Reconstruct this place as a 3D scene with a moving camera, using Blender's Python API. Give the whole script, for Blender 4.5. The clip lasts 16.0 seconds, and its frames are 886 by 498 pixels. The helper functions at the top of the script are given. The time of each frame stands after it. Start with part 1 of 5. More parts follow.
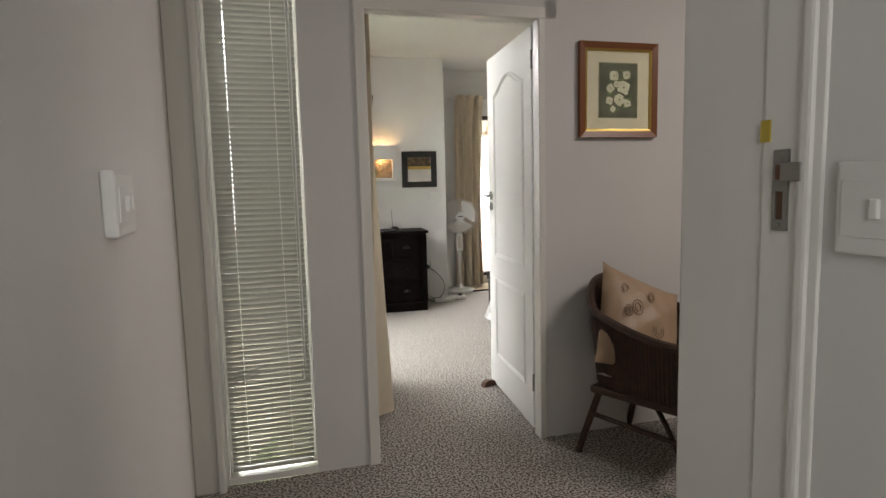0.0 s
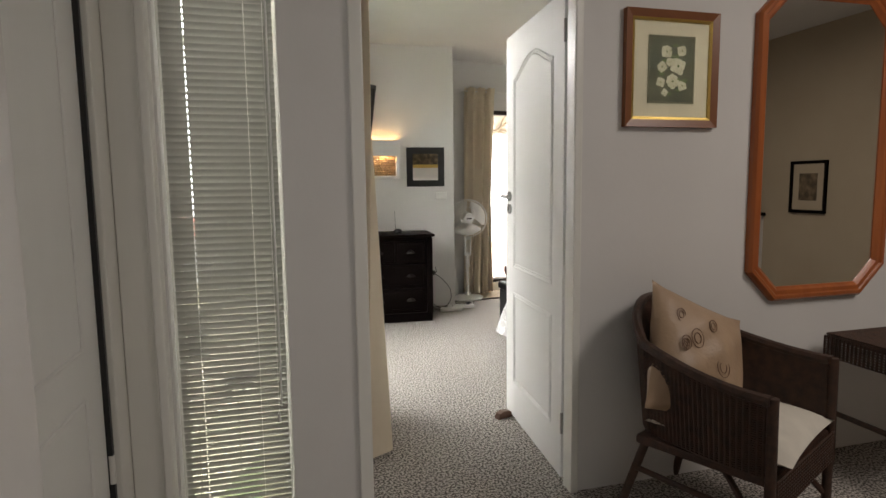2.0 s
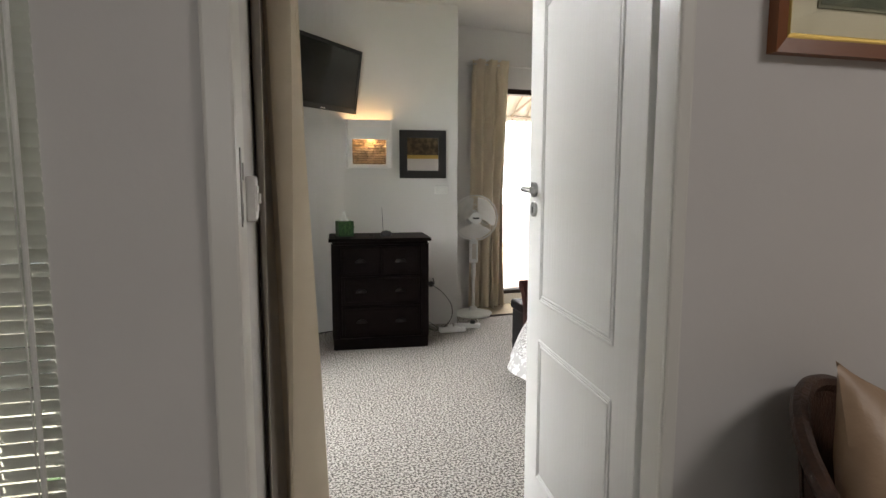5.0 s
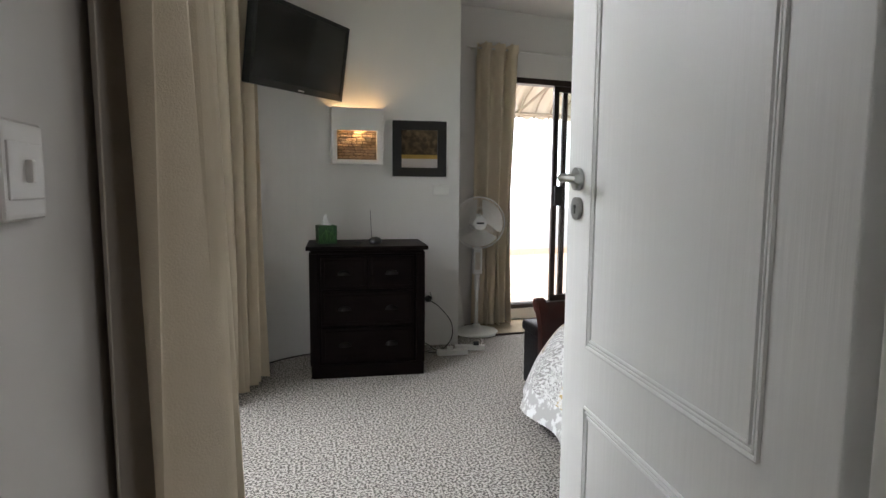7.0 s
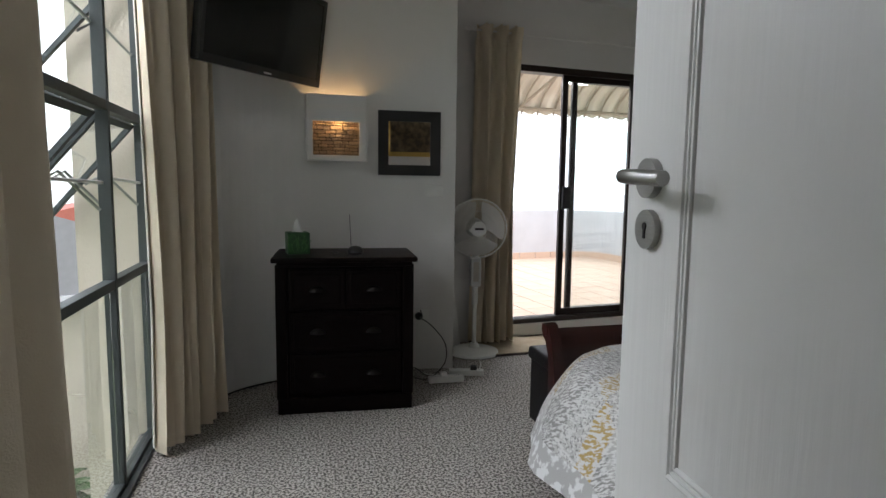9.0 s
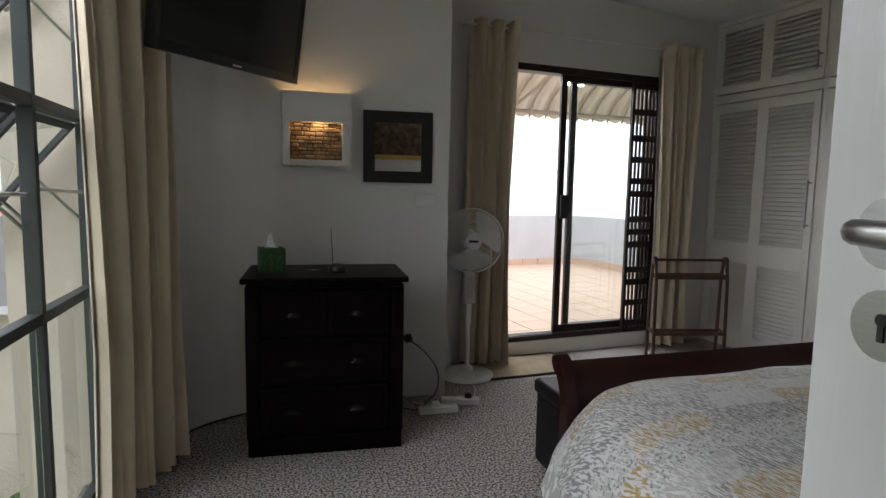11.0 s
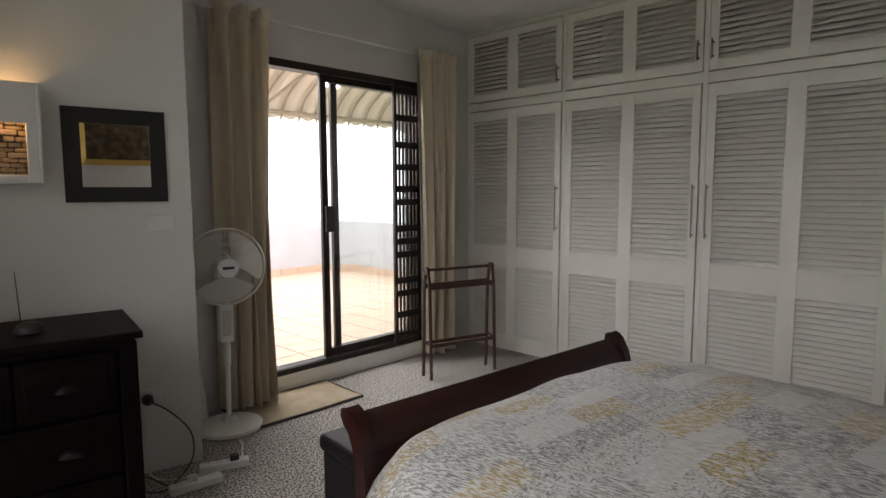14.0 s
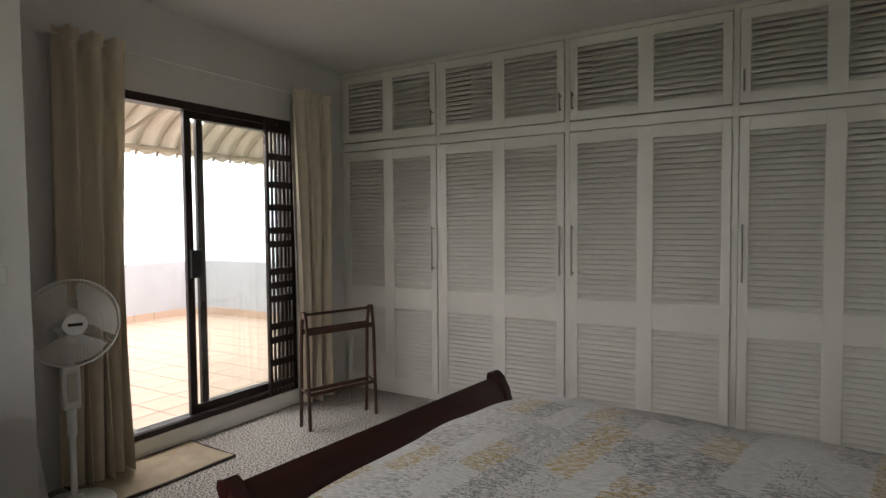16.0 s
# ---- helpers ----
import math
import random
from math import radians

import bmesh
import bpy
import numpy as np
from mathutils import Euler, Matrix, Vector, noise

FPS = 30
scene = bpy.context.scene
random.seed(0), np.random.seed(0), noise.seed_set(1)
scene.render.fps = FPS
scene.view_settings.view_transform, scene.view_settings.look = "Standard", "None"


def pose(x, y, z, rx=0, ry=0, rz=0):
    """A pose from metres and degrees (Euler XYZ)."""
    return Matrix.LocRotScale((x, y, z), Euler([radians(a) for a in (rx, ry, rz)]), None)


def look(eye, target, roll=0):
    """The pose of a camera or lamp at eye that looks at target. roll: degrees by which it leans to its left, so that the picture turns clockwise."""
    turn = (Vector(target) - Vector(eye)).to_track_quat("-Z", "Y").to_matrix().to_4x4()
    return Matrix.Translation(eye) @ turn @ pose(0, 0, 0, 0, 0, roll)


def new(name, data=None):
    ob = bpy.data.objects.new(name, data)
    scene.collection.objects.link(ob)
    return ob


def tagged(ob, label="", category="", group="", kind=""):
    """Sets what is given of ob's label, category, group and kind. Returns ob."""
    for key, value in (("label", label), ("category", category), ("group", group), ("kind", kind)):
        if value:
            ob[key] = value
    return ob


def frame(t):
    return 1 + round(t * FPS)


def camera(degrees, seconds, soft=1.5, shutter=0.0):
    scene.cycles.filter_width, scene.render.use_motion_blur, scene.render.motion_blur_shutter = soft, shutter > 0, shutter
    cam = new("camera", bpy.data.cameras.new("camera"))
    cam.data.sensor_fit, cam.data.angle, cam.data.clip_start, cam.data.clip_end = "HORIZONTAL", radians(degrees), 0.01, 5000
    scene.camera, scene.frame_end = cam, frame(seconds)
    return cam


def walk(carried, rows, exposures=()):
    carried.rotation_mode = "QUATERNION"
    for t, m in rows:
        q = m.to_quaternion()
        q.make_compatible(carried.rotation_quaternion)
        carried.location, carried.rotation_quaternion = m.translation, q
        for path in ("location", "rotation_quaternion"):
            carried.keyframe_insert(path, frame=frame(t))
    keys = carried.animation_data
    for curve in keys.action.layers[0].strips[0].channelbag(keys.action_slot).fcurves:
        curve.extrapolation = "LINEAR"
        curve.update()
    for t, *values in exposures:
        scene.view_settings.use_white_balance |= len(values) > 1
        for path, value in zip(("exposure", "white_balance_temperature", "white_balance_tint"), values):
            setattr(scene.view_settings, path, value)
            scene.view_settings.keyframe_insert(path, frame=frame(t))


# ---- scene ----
cam = camera(74.7, 16.0)
PATH = [
    (0, (-0.333, 0.61, 1.287), (0.403, 2.457, 1.068), -1.4),
    (0.5, (-0.287, 0.696, 1.287), (0.444, 2.544, 1.061), -1.2),
    (1, (-0.255, 0.821, 1.297), (0.474, 2.669, 1.069), -1.3),
    (1.5, (-0.211, 0.987, 1.297), (0.515, 2.837, 1.074), -1.2),
    (2, (-0.167, 1.102, 1.278), (0.555, 2.954, 1.06), -0.7),
    (2.5, (-0.083, 1.241, 1.275), (0.634, 3.094, 1.049), -0.6),
    (3, (0.02, 1.389, 1.272), (0.73, 3.244, 1.04), -0.5),
    (3.5, (0.088, 1.519, 1.269), (0.793, 3.375, 1.023), -0.4),
    (4, (0.156, 1.73, 1.267), (0.859, 3.587, 1.023), -0.2),
    (6.5, (0.517, 2.588, 1.201), (1.197, 4.457, 0.987), 0.2),
    (7, (0.554, 2.742, 1.195), (1.245, 4.607, 0.982), 0.4),
    (7.5, (0.601, 2.881, 1.186), (1.298, 4.744, 0.973), 0.4),
    (8, (0.684, 3.011, 1.187), (1.381, 4.873, 0.973), 0.6),
    (8.5, (0.747, 3.121, 1.198), (1.442, 4.985, 0.983), 0.6),
    (9, (0.783, 3.263, 1.201), (1.479, 5.126, 0.987), 0.7),
    (9.2, (0.792, 3.328, 1.207), (1.489, 5.19, 0.993), 0.9),
    (11.3, (0.873, 3.676, 1.242), (1.665, 5.502, 1.038), 1.1),
    (11.5, (0.893, 3.712, 1.241), (1.719, 5.523, 1.04), 1.0),
    (12, (0.935, 3.767, 1.251), (1.873, 5.521, 1.047), 0.7),
    (12.5, (0.966, 3.82, 1.263), (2.022, 5.507, 1.06), 0.5),
    (13, (0.988, 3.891, 1.28), (2.17, 5.492, 1.079), 0.3),
    (13.5, (1.003, 3.963, 1.296), (2.326, 5.45, 1.097), 0.0),
    (14, (1.005, 4.02, 1.314), (2.445, 5.393, 1.113), -0.2),
    (14.5, (1.005, 4.052, 1.331), (2.532, 5.329, 1.141), -0.4),
    (15, (0.994, 4.067, 1.351), (2.597, 5.252, 1.191), -0.5),
    (15.5, (0.993, 4.08, 1.356), (2.659, 5.18, 1.238), -0.5),
    (16, (1.001, 4.085, 1.365), (2.715, 5.112, 1.277), -0.5),
]
EXPOSURES = [(0, 1.26, 6700, 14), (2, 1.18, 6800, 14), (4, 1.06, 6700, 14), (6.5, 0.78, 6350, 14), (7.5, 0.32, 6200, 14), (9, -0.22, 6150, 13), (11.5, -0.48, 6350, 14), (12, -0.33, 6500, 14), (13, 0.0, 6600, 15), (16, -0.18, 6650, 15)]
walk(cam, [(t, look(eye, target, roll)) for t, eye, target, roll in PATH], EXPOSURES)

# ---- world, sun, lamps ----
world = bpy.data.worlds.new("overcast_sky")
scene.world = world
world.use_nodes = True
wn = world.node_tree
sky = wn.nodes.new("ShaderNodeTexSky")
sky.sky_type, sky.sun_disc, sky.sun_elevation, sky.sun_rotation = "NISHITA", False, radians(55), radians(150)
sky.dust_density, sky.air_density = 4.0, 1.2
haze = wn.nodes.new("ShaderNodeMixRGB")
haze.inputs[0].default_value = 0.75
haze.inputs[2].default_value = (32, 32.3, 32.6, 1)
wn.links.new(sky.outputs[0], haze.inputs[1])
wn.links.new(haze.outputs[0], wn.nodes["Background"].inputs[0])
wn.nodes["Background"].inputs[1].default_value = 0.13


def lamp(name, kind, m, energy, colour=(1, 1, 1), **kw):
    data = bpy.data.lights.new(name, kind)
    data.energy, data.color = energy, colour
    if kind == "SUN":
        data.angle = radians(kw["angle"])
    if kind == "AREA":
        data.shape, data.size, data.size_y = "RECTANGLE", kw["sx"], kw["sy"]
    if kind == "POINT":
        data.shadow_soft_size = kw["soft"]
    ob = new(name, data)
    ob.matrix_world = m
    return ob


HALL = pose(0.33, 3.14, 0, 0, 0, -6)  # the landing and its end wall; u along the wall, v into the bedroom
lamp("sun", "SUN", look((0, 0, 10), (-1.2, -2.0, 5.5)), 0.8, (1, 0.97, 0.93), angle=15)
lamp("sliding_door_daylight", "AREA", look((3.4, 8.25, 2.45), (3.5, 5.2, 0.6)), 62, (0.98, 0.99, 1), sx=1.7, sy=0.5)
lamp("side_window_daylight", "AREA", HALL @ look((-0.95, 2.2, 2.75), (0.9, 0.3, 0.9)), 80, (0.98, 0.99, 1), sx=1.6, sy=0.9)
lamp("landing_skylight", "AREA", HALL @ look((2.3, -1.9, 2.69), (2.2, -1.8, 0)), 13.5, (1, 0.95, 0.89), sx=0.9, sy=0.9)
lamp("passage_window_daylight", "AREA", HALL @ look((-0.60, -3.35, 1.6), (0.3, -2.3, 1.2)), 3.9, (0.90, 0.97, 1), sx=0.7, sy=1.1)
# added fill before the blank back wall, brightens passage and pier; no window there
lamp("passage_end_fill", "AREA", HALL @ look((0.0, -4.55, 1.5), (-0.1, 0, 1.1)), 4.0, (1, 0.96, 0.91), sx=1.1, sy=1.3)

# ---- materials ----


def material(name, colour, rough=0.6, metal=0.0, other=None, scale=8.0, bump=0.0, bump_scale=60.0, stretch=(1, 1, 1), detail=4, mix=0.5, **extra):
    """A surface with two scales of tone and a fine relief."""
    m = bpy.data.materials.new(name)
    m.use_nodes = True
    nt = m.node_tree
    b = nt.nodes["Principled BSDF"]
    b.inputs["Roughness"].default_value, b.inputs["Metallic"].default_value = rough, metal
    for key, value in extra.items():
        b.inputs[key.replace("_", " ")].default_value = value
    co = nt.nodes.new("ShaderNodeTexCoord")
    mp = nt.nodes.new("ShaderNodeMapping")
    mp.inputs["Scale"].default_value = stretch
    nt.links.new(co.outputs["Object"], mp.inputs["Vector"])
    n1 = nt.nodes.new("ShaderNodeTexNoise")
    n1.inputs["Scale"].default_value, n1.inputs["Detail"].default_value = scale, detail
    nt.links.new(mp.outputs[0], n1.inputs["Vector"])
    ramp = nt.nodes.new("ShaderNodeValToRGB")
    other = other or tuple(c * 0.9 for c in colour)
    ramp.color_ramp.elements[0].position, ramp.color_ramp.elements[1].position = 0.5 - mix * 0.4, 0.5 + mix * 0.4
    ramp.color_ramp.elements[0].color, ramp.color_ramp.elements[1].color = (*other, 1), (*colour, 1)
    nt.links.new(n1.outputs["Fac"], ramp.inputs[0])
    nt.links.new(ramp.outputs[0], b.inputs["Base Color"])
    if bump:
        n2 = nt.nodes.new("ShaderNodeTexNoise")
        n2.inputs["Scale"].default_value, n2.inputs["Detail"].default_value = bump_scale, 3
        nt.links.new(mp.outputs[0], n2.inputs["Vector"])
        bp = nt.nodes.new("ShaderNodeBump")
        bp.inputs["Strength"].default_value, bp.inputs["Distance"].default_value = bump, 0.01
        nt.links.new(n2.outputs["Fac"], bp.inputs["Height"])
        nt.links.new(bp.outputs[0], b.inputs["Normal"])
    return m


M_WALL = material("wall_paint", (0.72, 0.705, 0.685), 0.55, other=(0.685, 0.67, 0.65), scale=2.5, bump=0.05, bump_scale=45)
M_CEIL = material("ceiling_paint", (0.72, 0.71, 0.69), 0.8, other=(0.68, 0.67, 0.65), scale=2, bump=0.1, bump_scale=30)
M_TRIM = material("trim_gloss_paint", (0.80, 0.79, 0.74), 0.32, other=(0.77, 0.76, 0.71), scale=6, bump=0.06, bump_scale=40, stretch=(1, 1, 0.1))
M_DOOR = material("door_paint", (0.82, 0.82, 0.80), 0.38, other=(0.79, 0.79, 0.77), scale=5, bump=0.08, bump_scale=90, stretch=(1, 1, 0.06))
M_CARPET = material("carpet_pile", (0.54, 0.50, 0.455), 0.95, other=(0.10, 0.088, 0.078), scale=94, bump=0.5, bump_scale=120, detail=3, mix=0.14)
M_CURTAIN = material("curtain_cotton", (0.84, 0.74, 0.58), 0.85, other=(0.79, 0.69, 0.535), scale=14, bump=0.2, bump_scale=300)
M_LINING = material("curtain_lining", (0.74, 0.70, 0.63), 0.9, scale=14, bump=0.2, bump_scale=300)
M_DARKWOOD = material("dark_stained_wood", (0.0060, 0.0036, 0.0031), 0.42, other=(0.0035, 0.0022, 0.0020), scale=7, bump=0.1, bump_scale=30, stretch=(0.3, 3, 3), Specular_IOR_Level=0.05)
M_BEDWOOD = material("mahogany", (0.042, 0.010, 0.008), 0.30, other=(0.018, 0.005, 0.004), scale=6, bump=0.05, bump_scale=30, stretch=(0.3, 3, 3))
M_STANDWOOD = material("brown_varnished_wood", (0.085, 0.035, 0.022), 0.35, other=(0.045, 0.02, 0.014), scale=9, bump=0.05, stretch=(3, 3, 0.4))
M_BLACKFRAME = material("black_frame", (0.015, 0.014, 0.014), 0.4, scale=20, bump=0.05)
M_BLACK = material("black_plastic", (0.012, 0.012, 0.013), 0.35, scale=30)
M_SCREEN = material("screen_glass", (0.008, 0.008, 0.009), 0.12, scale=30)
M_LEATHER = material("black_leather", (0.009, 0.008, 0.009), 0.55, scale=20, bump=0.25, bump_scale=140, Specular_IOR_Level=0.3)
M_BRONZE = material("bronze_aluminium", (0.032, 0.021, 0.016), 0.4, 0.3, scale=14, bump=0.03)
M_STEEL = material("brushed_steel", (0.36, 0.355, 0.34), 0.34, 1.0, scale=40, bump=0.03, stretch=(1, 1, 12))
M_DARKSTEEL = material("satin_nickel", (0.30, 0.29, 0.27), 0.38, 1.0, scale=40)
M_GREYMETAL = material("grey_window_frame", (0.065, 0.075, 0.075), 0.5, 0.2, scale=20, bump=0.05)
M_LOUVRE = material("louvre_cream_paint", (0.70, 0.675, 0.62), 0.42, other=(0.665, 0.64, 0.585), scale=5, bump=0.05, bump_scale=60)
M_BLIND = material("blind_slat", (0.51, 0.51, 0.46), 0.4, scale=10, bump=0.0)
M_PLASTIC = material("white_plastic", (0.78, 0.77, 0.74), 0.35, scale=12)
M_FANWHITE = material("fan_plastic", (0.80, 0.80, 0.78), 0.4, scale=12)
M_GOLD = material("gilt", (0.62, 0.42, 0.12), 0.3, 0.8, scale=30, bump=0.1)
M_ORANGEWOOD = material("orange_varnished_pine", (0.42, 0.125, 0.035), 0.28, other=(0.32, 0.085, 0.024), scale=5, bump=0.05, stretch=(4, 4, 0.5))
M_MAT = material("door_mat", (0.46, 0.38, 0.27), 0.95, other=(0.36, 0.29, 0.20), scale=9, bump=0.8, bump_scale=180)
M_MATEDGE = material("door_mat_binding", (0.08, 0.06, 0.05), 0.9, scale=30)
M_RATTAN = material("dark_rattan", (0.070, 0.032, 0.019), 0.45, other=(0.03, 0.015, 0.010), scale=30, bump=0.3, bump_scale=120)
M_CUSHION = material("cream_cushion", (0.66, 0.62, 0.54), 0.9, scale=16, bump=0.3, bump_scale=260)
M_TERRACE = material("terrace_tile", (0.62, 0.46, 0.35), 0.7, other=(0.54, 0.39, 0.29), scale=3, bump=0.1)
M_GROUT = material("terrace_grout", (0.50, 0.44, 0.38), 0.9, scale=20)
M_PARAPET = material("parapet_plaster", (0.52, 0.53, 0.55), 0.85, scale=3, bump=0.2)
M_AWNING = material("awning_sheet", (0.70, 0.66, 0.58), 0.6, other=(0.62, 0.58, 0.50), scale=3)
# darker tone: painted shade between the awning's corrugations, and its bars and arms
M_SHADE_AND_BAR = material("awning_shade_and_bars", (0.40, 0.35, 0.28), 0.6, scale=9)
M_GRASS = material("lawn", (0.14, 0.18, 0.07), 0.9, other=(0.09, 0.12, 0.045), scale=4, bump=0.6, bump_scale=40)
M_FOLIAGE = material("foliage", (0.07, 0.12, 0.04), 0.7, other=(0.04, 0.075, 0.025), scale=6, bump=0.3)
M_HOUSE = material("cream_render", (0.62, 0.56, 0.46), 0.9, scale=3, bump=0.2)
M_REDROOF = material("red_roof", (0.35, 0.11, 0.08), 0.85, scale=7, bump=0.3)
M_GREYROOF = material("grey_roof", (0.25, 0.25, 0.26), 0.85, scale=7, bump=0.3)
M_GREEN = material("green_tissue_box", (0.014, 0.055, 0.016), 0.6, other=(0.025, 0.09, 0.022), scale=45, mix=0.2)
M_PAPER = material("white_tissue", (0.85, 0.85, 0.84), 0.9, scale=20)
M_CABLE = material("black_cable", (0.02, 0.02, 0.02), 0.5, scale=20)
M_WHITECABLE = material("white_cable", (0.75, 0.74, 0.70), 0.5, scale=20)
M_STONE = material("ledge_stone", (0.34, 0.25, 0.17), 0.85, other=(0.22, 0.16, 0.11), scale=20, bump=0.5, bump_scale=60)
M_MORTAR = material("stone_joint", (0.07, 0.05, 0.035), 0.95, scale=20)
M_BEIGEMOUNT = material("cream_mount", (0.66, 0.58, 0.42), 0.8, scale=20)
M_TAPE = material("yellow_label", (0.55, 0.42, 0.06), 0.5, scale=20)
M_WEDGE = material("wooden_wedge", (0.12, 0.06, 0.035), 0.6, scale=20)


def translucent(m, share, colour=(0.62, 0.55, 0.44)):
    """Lets thin cloth pass on some of the light behind it."""
    nt = m.node_tree
    b = nt.nodes["Principled BSDF"]
    tr = nt.nodes.new("ShaderNodeBsdfTranslucent")
    tr.inputs[0].default_value = (*colour, 1)
    mx = nt.nodes.new("ShaderNodeMixShader")
    mx.inputs[0].default_value = share
    nt.links.new(b.outputs[0], mx.inputs[1])
    nt.links.new(tr.outputs[0], mx.inputs[2])
    nt.links.new(mx.outputs[0], nt.nodes["Material Output"].inputs["Surface"])


translucent(M_CURTAIN, 0.24)
translucent(M_LINING, 0.3)
M_FANBLADE = material("fan_blade_plastic", (0.80, 0.79, 0.76), 0.4, scale=12)
translucent(M_FANBLADE, 0.5, (0.8, 0.78, 0.74))
M_TAN = material("tan_stairwell_paint", (0.40, 0.33, 0.235), 0.7, other=(0.37, 0.30, 0.21), scale=2.5, bump=0.1)


def pane(name, tint=(0.93, 0.97, 0.96)):
    m = bpy.data.materials.new(name)
    m.use_nodes = True
    nt = m.node_tree
    b = nt.nodes["Principled BSDF"]
    b.inputs["Base Color"].default_value, b.inputs["Roughness"].default_value = (*tint, 1), 0.0
    b.inputs["Transmission Weight"].default_value, b.inputs["IOR"].default_value = 1.0, 1.45
    return m


M_GLASS = pane("window_glass")
M_MIRROR = material("mirror_silver", (0.86, 0.86, 0.85), 0.01, 1.0, other=(0.85, 0.85, 0.84), scale=4)


def quilt_material():
    """Brushed patches of white, grey and ochre with pale script-like print, in slanting oblongs."""
    m = material("patch_quilt", (0.62, 0.60, 0.57), 0.9, bump=0.5, bump_scale=220)
    nt = m.node_tree
    b = nt.nodes["Principled BSDF"]
    co = nt.nodes.new("ShaderNodeTexCoord")
    mp = nt.nodes.new("ShaderNodeMapping")
    mp.inputs["Rotation"].default_value = (0, 0, radians(9))
    mp.inputs["Scale"].default_value = (3.8, 8.2, 0.0)
    nt.links.new(co.outputs["Object"], mp.inputs["Vector"])
    sp = nt.nodes.new("ShaderNodeSeparateXYZ")
    fray = nt.nodes.new("ShaderNodeTexNoise")
    fray.inputs["Scale"].default_value, fray.inputs["Detail"].default_value = 45, 4
    nt.links.new(co.outputs["Object"], fray.inputs["Vector"])
    push = nt.nodes.new("ShaderNodeVectorMath")
    push.operation = "MULTIPLY_ADD"
    push.inputs[1].default_value = (0.22, 0.35, 0)
    nt.links.new(fray.outputs["Color"], push.inputs[0])
    nt.links.new(mp.outputs[0], push.inputs[2])
    nt.links.new(push.outputs[0], sp.inputs[0])

    def sums(op, a, b=None):
        n = nt.nodes.new("ShaderNodeMath")
        n.operation = op
        for k, q in enumerate((a, b)):
            if q is None:
                continue
            if isinstance(q, (int, float)):
                n.inputs[k].default_value = q
            else:
                nt.links.new(q, n.inputs[k])
        return n.outputs[0]

    row = sums("FLOOR", sp.outputs[1])
    wn1 = nt.nodes.new("ShaderNodeTexWhiteNoise")
    wn1.noise_dimensions = "1D"
    nt.links.new(row, wn1.inputs["W"])
    col = sums("FLOOR", sums("ADD", sp.outputs[0], wn1.outputs[0]))
    cb = nt.nodes.new("ShaderNodeCombineXYZ")
    nt.links.new(col, cb.inputs[0])
    nt.links.new(row, cb.inputs[1])
    v = nt.nodes.new("ShaderNodeTexWhiteNoise")
    v.noise_dimensions = "3D"
    nt.links.new(cb.outputs[0], v.inputs["Vector"])
    sep = nt.nodes.new("ShaderNodeSeparateColor")
    nt.links.new(v.outputs["Color"], sep.inputs[0])
    ramp = nt.nodes.new("ShaderNodeValToRGB")
    ramp.color_ramp.interpolation = "CONSTANT"
    cols = [(0.0, (0.50, 0.49, 0.47)), (0.24, (0.27, 0.26, 0.25)), (0.38, (0.44, 0.31, 0.11)), (0.50, (0.44, 0.43, 0.41)), (0.68, (0.22, 0.21, 0.205)), (0.80, (0.40, 0.30, 0.14)), (0.90, (0.33, 0.32, 0.31))]
    e = ramp.color_ramp.elements
    while len(e) < len(cols):
        e.new(0.5)
    for el, (p, c) in zip(e, cols):
        el.position, el.color = p, (*c, 1)
    nt.links.new(sep.outputs[0], ramp.inputs[0])
    mp2 = nt.nodes.new("ShaderNodeMapping")
    mp2.vector_type = "TEXTURE"
    mp2.inputs["Rotation"].default_value = (0, 0, radians(99))
    mp2.inputs["Scale"].default_value = (1, 0.15, 1)
    nt.links.new(co.outputs["Object"], mp2.inputs["Vector"])
    brush = nt.nodes.new("ShaderNodeTexNoise")
    brush.inputs["Scale"].default_value, brush.inputs["Detail"].default_value = 36, 8
    nt.links.new(mp2.outputs[0], brush.inputs["Vector"])
    r2 = nt.nodes.new("ShaderNodeValToRGB")
    r2.color_ramp.elements[0].position, r2.color_ramp.elements[1].position = 0.46, 0.54
    nt.links.new(brush.outputs["Fac"], r2.inputs[0])
    mx = nt.nodes.new("ShaderNodeMixRGB")
    mx.inputs[1].default_value = (0.66, 0.65, 0.635, 1)
    nt.links.new(r2.outputs[0], mx.inputs[0])
    nt.links.new(ramp.outputs[0], mx.inputs[2])
    fleck = nt.nodes.new("ShaderNodeTexNoise")
    fleck.inputs["Scale"].default_value, fleck.inputs["Detail"].default_value = 95, 3
    nt.links.new(co.outputs["Object"], fleck.inputs["Vector"])
    dark = sums("MULTIPLY", sums("GREATER_THAN", fleck.outputs["Fac"], 0.58), sums("GREATER_THAN", sep.outputs[1], 0.5))
    mx2 = nt.nodes.new("ShaderNodeMixRGB")
    mx2.inputs[2].default_value = (0.17, 0.165, 0.16, 1)
    nt.links.new(sums("MULTIPLY", dark, 0.75), mx2.inputs[0])
    nt.links.new(mx.outputs[0], mx2.inputs[1])
    nt.links.new(mx2.outputs[0], b.inputs["Base Color"])
    return m


M_QUILT = quilt_material()


